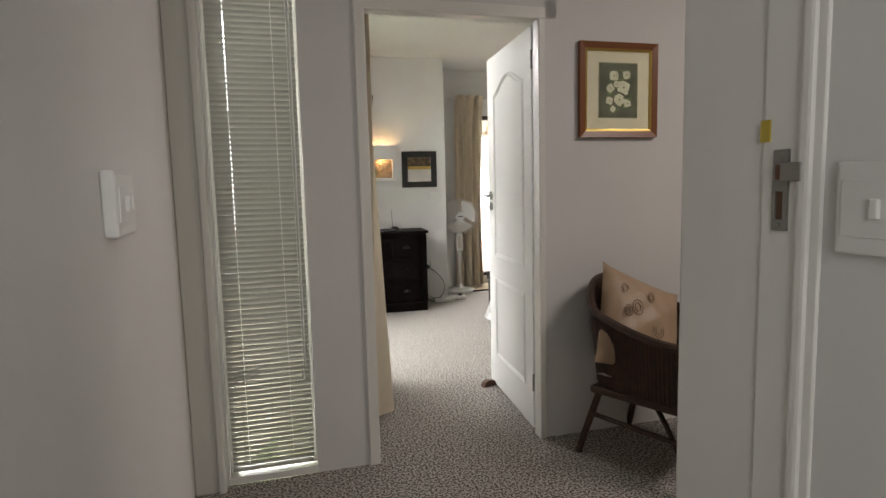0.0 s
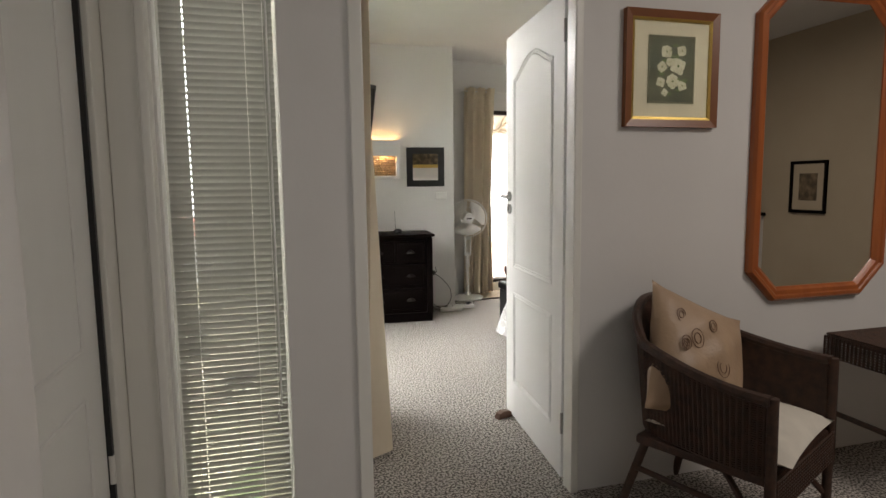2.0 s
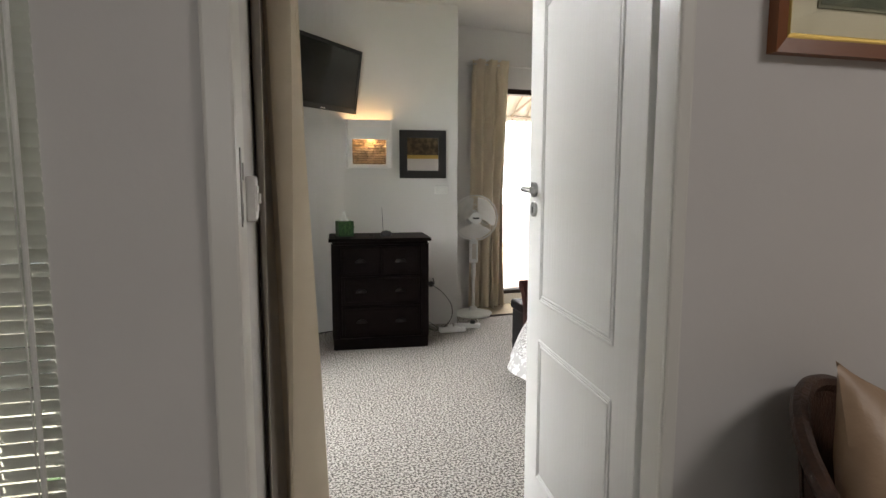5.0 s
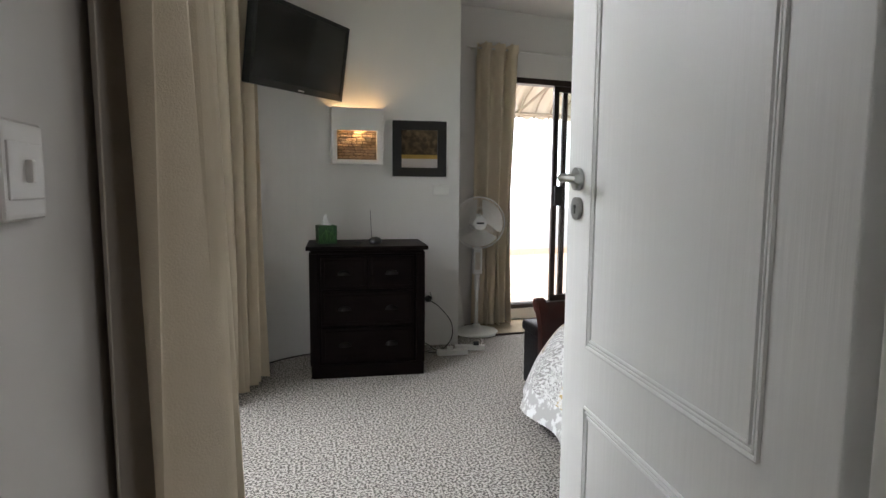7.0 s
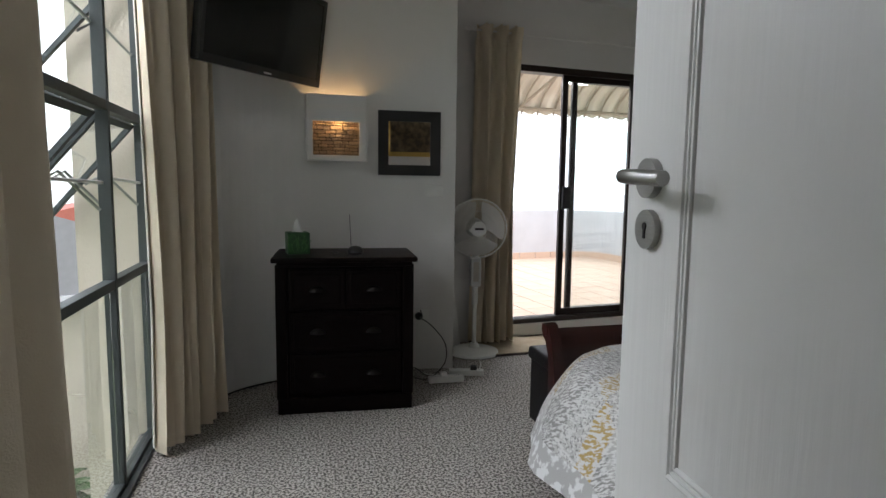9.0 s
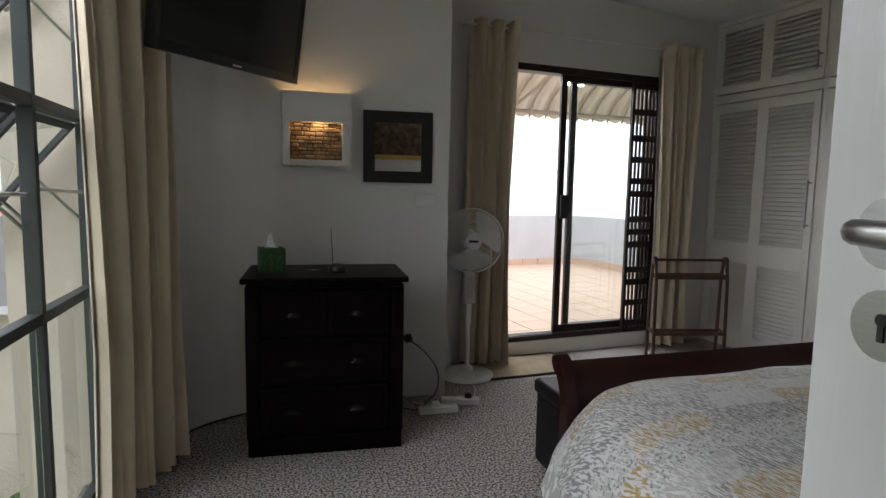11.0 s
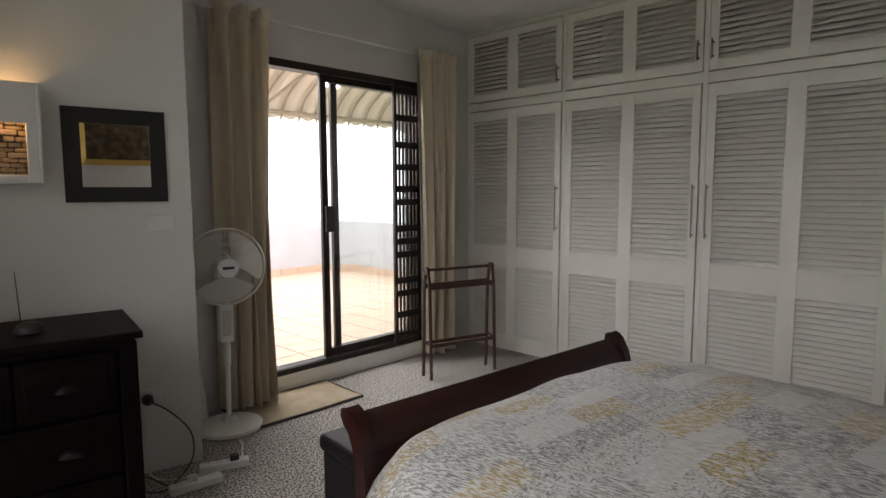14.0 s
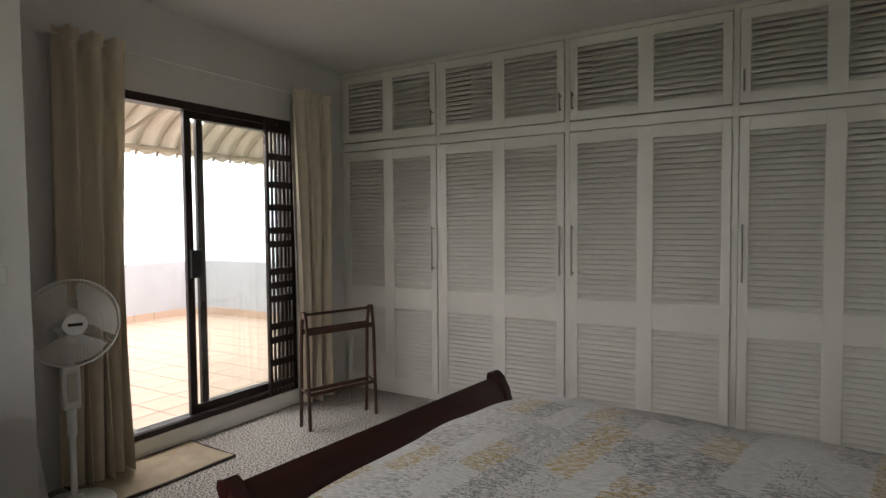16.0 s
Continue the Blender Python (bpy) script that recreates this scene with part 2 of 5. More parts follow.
def printed(name, ground, ink, scale, lo=0.5, hi=0.56):
    """Cloth or paper with a soft printed figure."""
    m = material(name, ground, 0.85, bump=0.3, bump_scale=200)
    nt = m.node_tree
    b = nt.nodes["Principled BSDF"]
    co = nt.nodes.new("ShaderNodeTexCoord")
    n = nt.nodes.new("ShaderNodeTexNoise")
    n.inputs["Scale"].default_value, n.inputs["Detail"].default_value = scale, 5
    nt.links.new(co.outputs["Object"], n.inputs["Vector"])
    r = nt.nodes.new("ShaderNodeValToRGB")
    r.color_ramp.elements[0].position, r.color_ramp.elements[1].position = lo, hi
    r.color_ramp.elements[0].color, r.color_ramp.elements[1].color = (*ground, 1), (*ink, 1)
    nt.links.new(n.outputs["Fac"], r.inputs[0])
    nt.links.new(r.outputs[0], b.inputs["Base Color"])
    return m


M_VALANCE = printed("leaf_print_border", (0.42, 0.41, 0.40), (0.70, 0.70, 0.69), 22)
M_PILLOW = material("tan_satin", (0.44, 0.31, 0.205), 0.45, other=(0.35, 0.24, 0.155), scale=6, bump=0.2, bump_scale=60)
M_PILLOWRING = material("brown_embroidery", (0.17, 0.09, 0.05), 0.6, scale=40)
M_OLIVE = printed("olive_painting_ground", (0.10, 0.105, 0.07), (0.17, 0.16, 0.10), 9, 0.4, 0.7)
M_PETAL = material("painted_petals", (0.66, 0.62, 0.46), 0.7, other=(0.50, 0.46, 0.30), scale=20)
M_LEAFPAINT = material("painted_leaves", (0.16, 0.20, 0.08), 0.7, scale=20)
M_DUSKPAINT = printed("dusky_oil_painting", (0.07, 0.05, 0.03), (0.22, 0.16, 0.09), 14, 0.4, 0.7)

# ---- mesh helpers ----


def part(name, bm, mat, parent=None, label="", m=None, smooth=False):
    """Links a bmesh as one mesh object, under a thing or a part if one is given."""
    me = bpy.data.meshes.new(name)
    bmesh.ops.recalc_face_normals(bm, faces=bm.faces)
    bm.to_mesh(me)
    bm.free()
    me.materials.append(mat)
    if smooth:
        for p in me.polygons:
            p.use_smooth = True
        me.set_sharp_from_angle(angle=radians(38))
    ob = new(name, me)
    if parent:
        ob.parent = parent
    if m is not None:
        ob.matrix_basis = m
    if label:
        ob["label"] = label
    return ob


def thing(name, label, category, m=None, group="", kind=""):
    ob = new(name)
    ob.empty_display_size = 0.1
    if m is not None:
        ob.matrix_basis = m
    return tagged(ob, label, category, group, kind)


def box(x0, y0, z0, x1, y1, z1, bevel=0.0, bm=None, seg=2, m=None):
    bm = bm or bmesh.new()
    made = bmesh.ops.create_cube(bm, size=1, matrix=Matrix.Translation(((x0 + x1) / 2, (y0 + y1) / 2, (z0 + z1) / 2)) @ Matrix.Diagonal((abs(x1 - x0), abs(y1 - y0), abs(z1 - z0), 1)))
    vs = made["verts"]
    if bevel:
        es = list({e for v in vs for e in v.link_edges})
        r = bmesh.ops.bevel(bm, geom=es, offset=bevel, segments=seg, affect="EDGES", profile=0.6)
        vs = list({v for f in r["faces"] for v in f.verts} | {v for v in vs if v.is_valid})
    if m is not None:
        bmesh.ops.transform(bm, matrix=m, verts=vs)
    return bm


def rod(a, b, r, r2=None, bm=None, n=12):
    bm = bm or bmesh.new()
    a, b = Vector(a), Vector(b)
    d = b - a
    m = Matrix.Translation((a + b) / 2) @ d.to_track_quat("Z", "Y").to_matrix().to_4x4()
    bmesh.ops.create_cone(bm, cap_ends=True, segments=n, radius1=r, radius2=r if r2 is None else r2, depth=d.length, matrix=m)
    return bm


def ball(c, r, bm=None, s=(1, 1, 1), u=14, v=8):
    bm = bm or bmesh.new()
    bmesh.ops.create_uvsphere(bm, u_segments=u, v_segments=v, radius=r, matrix=Matrix.Translation(c) @ Matrix.Diagonal((*s, 1)))
    return bm


def lathe(profile, bm=None, n=24, m=None):
    """A turned shape: (radius, height) rows from bottom to top."""
    bm = bm or bmesh.new()
    rings = []
    for r, z in profile:
        rings.append([bm.verts.new((r * math.cos(2 * math.pi * k / n), r * math.sin(2 * math.pi * k / n), z)) for k in range(n)])
    for a, b in zip(rings, rings[1:]):
        for k in range(n):
            bm.faces.new((a[k], a[(k + 1) % n], b[(k + 1) % n], b[k]))
    bm.faces.new(rings[0][::-1])
    bm.faces.new(rings[-1])
    if m is not None:
        bmesh.ops.transform(bm, matrix=m, verts=[v for ring in rings for v in ring])
    return bm


def prism(points, z0, z1, bm=None, m=None):
    """A flat outline (x, y) raised from z0 to z1."""
    bm = bm or bmesh.new()
    lo = [bm.verts.new((x, y, z0)) for x, y in points]
    hi = [bm.verts.new((x, y, z1)) for x, y in points]
    n = len(points)
    bm.faces.new(lo[::-1])
    bm.faces.new(hi)
    for k in range(n):
        bm.faces.new((lo[k], lo[(k + 1) % n], hi[(k + 1) % n], hi[k]))
    if m is not None:
        bmesh.ops.transform(bm, matrix=m, verts=lo + hi)
    return bm


def tube(points, r, bm=None, n=8, closed=False):
    """A round bar along a line of points, with smoothed bends."""
    bm = bm or bmesh.new()
    pts = [Vector(p) for p in points]
    rings = []
    cnt = len(pts)
    for i, p in enumerate(pts):
        a = pts[(i - 1) % cnt] if closed or i else p
        b = pts[(i + 1) % cnt] if closed or i < cnt - 1 else p
        q = (b - a).to_track_quat("Z", "Y")
        rings.append([bm.verts.new(p + q @ Vector((r * math.cos(2 * math.pi * k / n), r * math.sin(2 * math.pi * k / n), 0))) for k in range(n)])
    pairs = list(zip(rings, rings[1:])) + ([(rings[-1], rings[0])] if closed else [])
    for a, b in pairs:
        s = min(range(n), key=lambda j: (a[0].co - b[j].co).length)
        for k in range(n):
            bm.faces.new((a[k], a[(k + 1) % n], b[(k + 1 + s) % n], b[(k + s) % n]))
    if not closed:
        bm.faces.new(rings[0][::-1])
        bm.faces.new(rings[-1])
    return bm


def smooth_line(points, steps=8):
    """Catmull-Rom points through a few given ones."""
    p = [Vector(q) for q in points]
    p = [2 * p[0] - p[1]] + p + [2 * p[-1] - p[-2]]
    out = []
    for i in range(1, len(p) - 2):
        for k in range(steps):
            t = k / steps
            a, b, c, d = p[i - 1 : i + 3]
            out.append(0.5 * (2 * b + (c - a) * t + (2 * a - 5 * b + 4 * c - d) * t * t + (3 * b - a - 3 * c + d) * t ** 3))
    return out + [p[-2]]


def ring_frame(w, h, bar, depth, bevel=0.004, bm=None):
    """Four mitred bars of a frame, round the centre, in the x-z plane, front at y = -depth."""
    bm = bm or bmesh.new()
    a, b = w / 2, h / 2
    o = [(-a, -b), (a, -b), (a, b), (-a, b)]
    i = [(-a + bar, -b + bar), (a - bar, -b + bar), (a - bar, b - bar), (-a + bar, b - bar)]
    for k in range(4):
        q = [o[k], o[(k + 1) % 4], i[(k + 1) % 4], i[k]]
        lo = [bm.verts.new((x, 0, z)) for x, z in q]
        hi = [bm.verts.new((x, -depth, z)) for x, z in q[:2]] + [bm.verts.new((x, -depth * 0.75, z)) for x, z in q[2:]]
        bm.faces.new(lo)
        bm.faces.new(hi[::-1])
        for j in range(4):
            bm.faces.new((lo[j], hi[j], hi[(j + 1) % 4], lo[(j + 1) % 4]))
    return bm


def setting(name, bm, mat, m=None, label="", category="wall"):
    ob = part(name, bm, mat, None, label, m)
    return tagged(ob, label, category, kind="structure")


# ---- the shell ----
T = 0.13
Z_CEIL = 2.66
END_H = 0.915  # structural width of the bedroom doorway
bm = box(-0.28, 0, 0, 0, T, 2.8)
setting("wall_landing_pier", bm, M_WALL, HALL, "white plastered wall pier between blind and doorway")
setting("wall_above_blind", box(-0.66, 0, 2.28, -0.28, T, 2.8), M_WALL, HALL, "white plastered wall above the narrow window")
setting("wall_above_door", box(0, 0, 2.064, END_H, T, 2.8), M_WALL, HALL, "white plastered wall above the bedroom doorway")
setting("wall_landing_end", box(END_H, 0, 0, 4.6, T, 2.8, bm=box(0.853, 0, 0, END_H + 0.001, 0.064, 2.8)), M_WALL, HALL, "white plastered landing wall with picture and mirror")
setting("wall_passage_back", box(-1.1, -1.3, 0, -0.905, 0.0, 2.8), M_WALL, HALL, "white plastered wall behind the passage door")
setting("wall_landing_corner", box(-1.0, 0, 0, -0.66, T, 2.8), M_WALL, HALL, "white plastered wall beside the narrow window")
# landing
setting("wall_passage_west", box(-0.95, -4.6, 0, -0.622, -1.17, 2.8, 0.018, seg=4), M_WALL, HALL, "white plastered passage wall with a light switch")
setting("wall_landing_south", box(-0.95, -4.73, 0, 4.6, -4.6, 2.8), M_TAN, HALL, "tan painted wall at the back of the landing")
setting("wall_landing_east", box(4.6, -4.73, 0, 4.73, T, 2.8), M_TAN, HALL, "tan painted wall beside the landing")
setting("ceiling_landing", box(-1.0, -4.7, 2.72, 4.7, 0, 2.8), M_CEIL, HALL, "white plastered ceiling", "ceiling")
# floor
ROOM = [(-0.17, 0.0), (5.2, 0.0), (5.9, 4.9), (1.30, 4.65), (1.36, 4.0), (0.75, 3.98), (0.40, 3.93), (0.05, 3.80), (-0.20, 3.57), (-0.31, 3.25), (-0.29, 3.05), (-0.29, 0.66), (-0.17, 0.64)]
setting("floor_landing", box(-1.1, -4.8, -0.12, 5.2, 0.0, 0), M_CARPET, HALL, "grey-beige speckled loop pile carpet on the landing", "floor")
setting("floor", prism(ROOM, -0.12, 0.0), M_CARPET, HALL, "grey-beige speckled loop pile carpet", "floor")
# bedroom
setting("wall_bedroom_west", box(-0.14, T, 0, -0.003, 0.645, 2.8), M_WALL, HALL, "white plastered wall between doorway and curtain")
setting("wall_window_head", box(-0.30, 0.645, 2.45, -0.003, 3.26, 2.8), M_WALL, HALL, "white plastered wall above the tall window")


def curved_wall():
    """The rounded corner wall from the tall window round to the straight chest wall."""
    inner = smooth_line([(0.50, 6.30, 0), (0.61, 6.55, 0), (0.80, 6.755, 0), (1.10, 6.875, 0), (1.46, 6.878, 0), (1.88, 6.828, 0), (2.17, 6.765, 0)], 6)
    outer = [(p.x - 0.16, p.y + 0.16) for p in inner[:-1]] + [(2.17, 6.93)]
    pts = [(p.x, p.y) for p in inner]
    bm = prism(pts + outer[::-1], 0, 2.8)
    return bm


w = setting("wall_bedroom_curved", curved_wall(), M_WALL, None, "white plastered wall rounding the corner behind the chest")
setting("wall_bedroom_return", box(2.03, 6.93, 0, 2.17, 7.50, 2.8), M_WALL, None, "white plastered wall return beside the sliding door")
SL = pose(2.23, 7.340, 0, 0, 0, -0.6)  # the sliding door's wall
setting("wall_sliding_west", box(-0.06, 0, 0, 0.45, 0.16, 2.8), M_WALL, SL, "white plastered wall beside the sliding door")
setting("wall_sliding_east", box(1.98, 0, 0, 3.3, 0.16, 2.8), M_WALL, SL, "white plastered wall beside the sliding door")
setting("wall_sliding_head", box(0.45, 0, 2.14, 1.98, 0.16, 2.8), M_WALL, SL, "white plastered wall above the sliding door")
setting("sill_sliding", box(0.45, -0.015, 0, 1.98, 0.16, 0.112, 0.006), M_TRIM, SL, "white painted step under the sliding door", "sill")
setting("wall_bedroom_east", box(5.38, 2.4, 0, 5.53, 7.6, 2.8), M_WALL, None, "white plastered wall behind the wardrobes")
bm = bmesh.new()
rows = [(-0.4, 2.69), (2.6, 2.685), (3.6, 2.66), (4.765, 2.612), (5.6, 2.61)]
lo = [[bm.verts.new((x, y, z)) for x, z in rows] for y in (2.6, 7.6)]
hi = [[bm.verts.new((x, y, 2.85)) for x, z in rows] for y in (2.6, 7.6)]
for k in range(4):
    bm.faces.new((lo[0][k], lo[0][k + 1], lo[1][k + 1], lo[1][k]))
    bm.faces.new((hi[0][k], hi[1][k], hi[1][k + 1], hi[0][k + 1]))
setting("ceiling_bedroom", bm, M_CEIL, None, "white plastered ceiling", "ceiling")


# ---- openings and fixed joinery of the landing ----
d = thing("door_frame_bedroom", "white painted timber frame round the bedroom doorway", "door frame", HALL, kind="structure")
for x0, x1 in ((-0.045, 0.004), (0.818, 0.852)):
    part("architrave", box(x0, -0.016, 0, x1, 0.0, 2.1, 0.006), M_TRIM, d)
part("head_architrave", box(-0.045, -0.018, 2.045, 0.852, -0.001, 2.10, 0.006), M_TRIM, d)
part("left_lining", box(-0.004, 0.0, 0, 0.004, T + 0.01, 2.055, 0.002), M_TRIM, d)
part("latch_plate", box(0.0035, 0.030, 1.165, 0.0065, 0.046, 1.300, 0.001), M_STEEL, d, "worn steel latch plate")
part("latch_lip", box(0.0035, 0.050, 1.245, 0.0085, 0.066, 1.275, 0.001), M_STEEL, d)
part("latch_hole", box(0.0060, 0.036, 1.175, 0.0068, 0.046, 1.205), M_BLACK, d)
part("right_lining", box(0.822, 0.0, 0, 0.8525, 0.062, 2.055, 0.002), M_TRIM, d)
part("head_lining", box(0, 0.0, 2.050, END_H, 0.062, 2.066, 0.002), M_TRIM, d)


def bedroom_door():
    leaf_w, leaf_h = 0.814, 2.035
    t = thing("door_1", "white moulded two-panel door standing open on a wedge", "door", HALL @ pose(0.8510, 0.100, 0.012, 0, 0, 85), kind="structure")
    leaf = part("leaf", box(0, -0.02, 0, leaf_w, 0.02, leaf_h, 0.003), M_DOOR, t)
    x0, x1, rise = 0.125, leaf_w - 0.140, 0.085
    arch = [(x1 - (x1 - x0) * k / 16, 1.80 + rise * math.sin(math.pi * k / 16) ** 1.5) for k in range(17)]
    shapes = ([(x0, 0.83), (x1, 0.83)] + arch, [(x0, 0.20), (x1, 0.20), (x1, 0.69), (x0, 0.69)])
    for side in (0.02, -0.02):
        for outline in shapes:
            cx, cz = sum(p[0] for p in outline) / len(outline), sum(p[1] for p in outline) / len(outline)
            bm = bmesh.new()
            for inset, rad in ((0.0, 0.0045), (0.008, 0.003), (0.017, 0.004)):
                ring = [(x + (inset if x < cx else -inset), side, z + (inset if z < cz else -inset)) for x, z in outline]
                for a, b in zip(ring, ring[1:] + ring[:1]):
                    tube([a, b], rad, bm, 6)
            part("panel_moulding", bm, M_DOOR, t, smooth=True)
    for side in (1, -1):
        bm = rod((0.746, side * 0.02, 1.203), (0.746, side * 0.031, 1.203), 0.026, n=24)
        rose = part("rose", bm, M_STEEL, t, "brushed steel handle rose", smooth=True)
        bm = tube(smooth_line([(0.746, side * 0.03, 1.203), (0.745, side * 0.055, 1.204), (0.734, side * 0.068, 1.205), (0.698, side * 0.070, 1.204), (0.646, side * 0.064, 1.201)], 5), 0.0095, None, 10)
        part("handle", bm, M_STEEL, t, "curved brushed steel lever handle", smooth=True)
        bm = rod((0.746, side * 0.02, 1.136), (0.746, side * 0.029, 1.136), 0.026, n=24)
        k = part("keyhole_rose", bm, M_STEEL, t, smooth=True)
        bm = rod((0.746, side * 0.028, 1.140), (0.746, side * 0.0305, 1.140), 0.005)
        box(0.7435, side * 0.028, 1.124, 0.7485, side * 0.0305, 1.139, 0, bm)
        part("keyhole", bm, M_BLACK, k)
    part("lock_plate", box(leaf_w - 0.001, -0.011, 1.06, leaf_w + 0.002, 0.011, 1.26, 0.001), M_STEEL, t)
    for z in (0.2, 1.83):
        bm = rod((-0.004, 0.02, z), (-0.004, 0.02, z + 0.09), 0.006)
        part("hinge", bm, M_STEEL, t, smooth=True)
    w = thing("door_wedge", "brown rounded wooden wedge under the open door", "door wedge", HALL @ pose(0.80, 0.80, 0, 0, 0, 20))
    bm = bmesh.new()
    pts = [(0.0, 0.0), (0.13, 0.0), (0.12, 0.012), (0.08, 0.032), (0.04, 0.04), (0.01, 0.03)]
    prism(pts, -0.018, 0.018, bm, Matrix.Rotation(radians(90), 4, "X"))
    part("wedge_body", bm, M_WEDGE, w)


bedroom_door()


def narrow_blind():
    t = thing("venetian_blind", "cream aluminium venetian blind lowered over the narrow window", "blind", HALL)
    part("headrail", box(-0.648, 0.02, 2.20, -0.292, 0.055, 2.235, 0.004), M_BLIND, t)
    part("bottom_rail", box(-0.645, 0.024, 0.045, -0.295, 0.05, 0.06, 0.004), M_BLIND, t)
    me = None
    pitch, n = 0.0228, 94
    for k in range(n):
        z = 0.075 + k * pitch
        if me is None:
            bm = bmesh.new()
            rows = []
            for j in range(5):
                a = (j - 2) / 2
                y, zz = 0.0128 * a, 0.0026 * (1 - a * a)
                rows.append([bm.verts.new((x, y, zz)) for x in (-0.176, -0.1065, -0.1035, 0.0835, 0.0865, 0.176)])
            for j, (a, b) in enumerate(zip(rows, rows[1:])):
                for i in range(5):
                    if i % 2 == 0 or j in (0, 3):  # cord slots stay open
                        bm.faces.new((a[i], a[i + 1], b[i + 1], b[i]))
            o = part("slat", bm, M_BLIND, t, smooth=True)
            me = o.data
        else:
            o = new("slat", me)
            o.parent = t
        o.matrix_basis = pose(-0.47, 0.037, z, -69 + 1.2 * math.sin(k * 1.7), random.uniform(-0.25, 0.25), 0)
    for x in (-0.575, -0.385):
        part("ladder_cord", rod((x, 0.024, 0.05), (x, 0.024, 2.21), 0.0011, n=6), M_PLASTIC, t)
    part("tilt_wand", rod((-0.315, 0.008, 0.50), (-0.313, 0.012, 2.2), 0.0042, n=8), M_PLASTIC, t, smooth=True)
    part("pull_cord", rod((-0.325, 0.014, 0.47), (-0.325, 0.014, 2.2), 0.0014, n=6), M_PLASTIC, t)
    part("cord_tassel", rod((-0.325, 0.014, 0.44), (-0.325, 0.014, 0.475), 0.007, 0.004), M_PLASTIC, t, smooth=True)
    w = thing("window_narrow", "narrow floor-length window behind a lowered blind", "window", HALL, kind="structure")
    part("window_frame", box(-0.66, 0.06, 0, -0.63, T, 2.28, 0.003, box(-0.31, 0.06, 0, -0.28, T, 2.28, 0.003)), M_TRIM, w)
    g = part("pane", box(-0.63, 0.09, 0.0, -0.31, 0.095, 2.28), M_GLASS, w)
    g.visible_shadow = False
    part("sill", box(-0.66, 0.0, 0.0, -0.28, 0.06, 0.03, 0.003), M_TRIM, w)


narrow_blind()


def passage_frame():
    t = thing("door_frame_passage", "white glossy door and frame with a dark hinge gap in the passage corner", "door frame", HALL, kind="structure")
    leaf = part("door_leaf", box(-0.875, -1.130, 0.01, -0.828, -0.180, 2.06, 0.003), M_DOOR, t)
    bm = bmesh.new()
    for z0, z1 in ((0.22, 0.70), (0.84, 1.90)):
        v0, v1 = -0.99, -0.33
        for a, b in (((v0, z0), (v1, z0)), ((v1, z0), (v1, z1)), ((v1, z1), (v0, z1)), ((v0, z1), (v0, z0))):
            tube([(-0.828, *a), (-0.828, *b)], 0.006, bm, 6)
    part("panel_moulding", bm, M_DOOR, leaf, smooth=True)
    part("head", box(-0.86, -1.17, 2.065, -0.80, -0.165, 2.72, 0.004), M_TRIM, t)
    part("architrave", box(-0.86, -1.17, 0, -0.795, -1.133, 2.064, 0.005), M_TRIM, t)
    part("jamb", box(-0.86, -0.163, 0, -0.795, -0.001, 2.72, 0.006, seg=3), M_TRIM, t)
    part("stop", box(-0.794, -0.050, 0, -0.700, -0.001, 2.72, 0.005), M_TRIM, t)
    part("bead", box(-0.699, -0.066, 0, -0.668, -0.001, 2.72, 0.008, seg=3), M_TRIM, t)
    for z in (0.38, 1.86):
        part("hinge", rod((-0.818, -0.174, z), (-0.818, -0.174, z + 0.09), 0.009), M_TRIM, t, smooth=True)
    # solid black fill, nearly flush, gives the hinge gap its shade
    part("gap_shade", box(-0.870, -0.1790, 0, -0.813, -0.1635, 2.06), M_BLACK, t, "black strip painted as the shade in the hinge gap")


passage_frame()


def wall_plate(name, m, w, h, label, toggles=1, deep=0.011):
    """A moulded switch or socket plate; its face looks along -y."""
    t = thing(name, label, "light switch", m)
    part("plate", box(-w / 2, -deep, -h / 2, w / 2, 0.0, h / 2, min(0.006, deep * 0.4), seg=3), M_PLASTIC, t)
    part("inset", box(-w / 2 + 0.008, -deep - 0.002, -h / 2 + 0.02, w / 2 - 0.008, -deep + 0.002, h / 2 - 0.02, 0.0015), M_PLASTIC, t)
    for k in range(toggles):
        x = (k - (toggles - 1) / 2) * 0.022
        part("rocker", box(x - 0.005, -deep - 0.008, -0.011, x + 0.005, -deep - 0.001, 0.011, 0.002), M_PLASTIC, t)
    return t


wall_plate("light_switch", HALL @ pose(-0.622, -1.665, 1.272, 0, 0, 90), 0.10, 0.092, "white plastic light switch on the passage wall", 2, 0.02)
wall_plate("light_switch", HALL @ pose(-0.003, 0.265, 1.207, 0, 0, 90), 0.092, 0.094, "white plastic light switch beside the bedroom curtain", 1, 0.02)


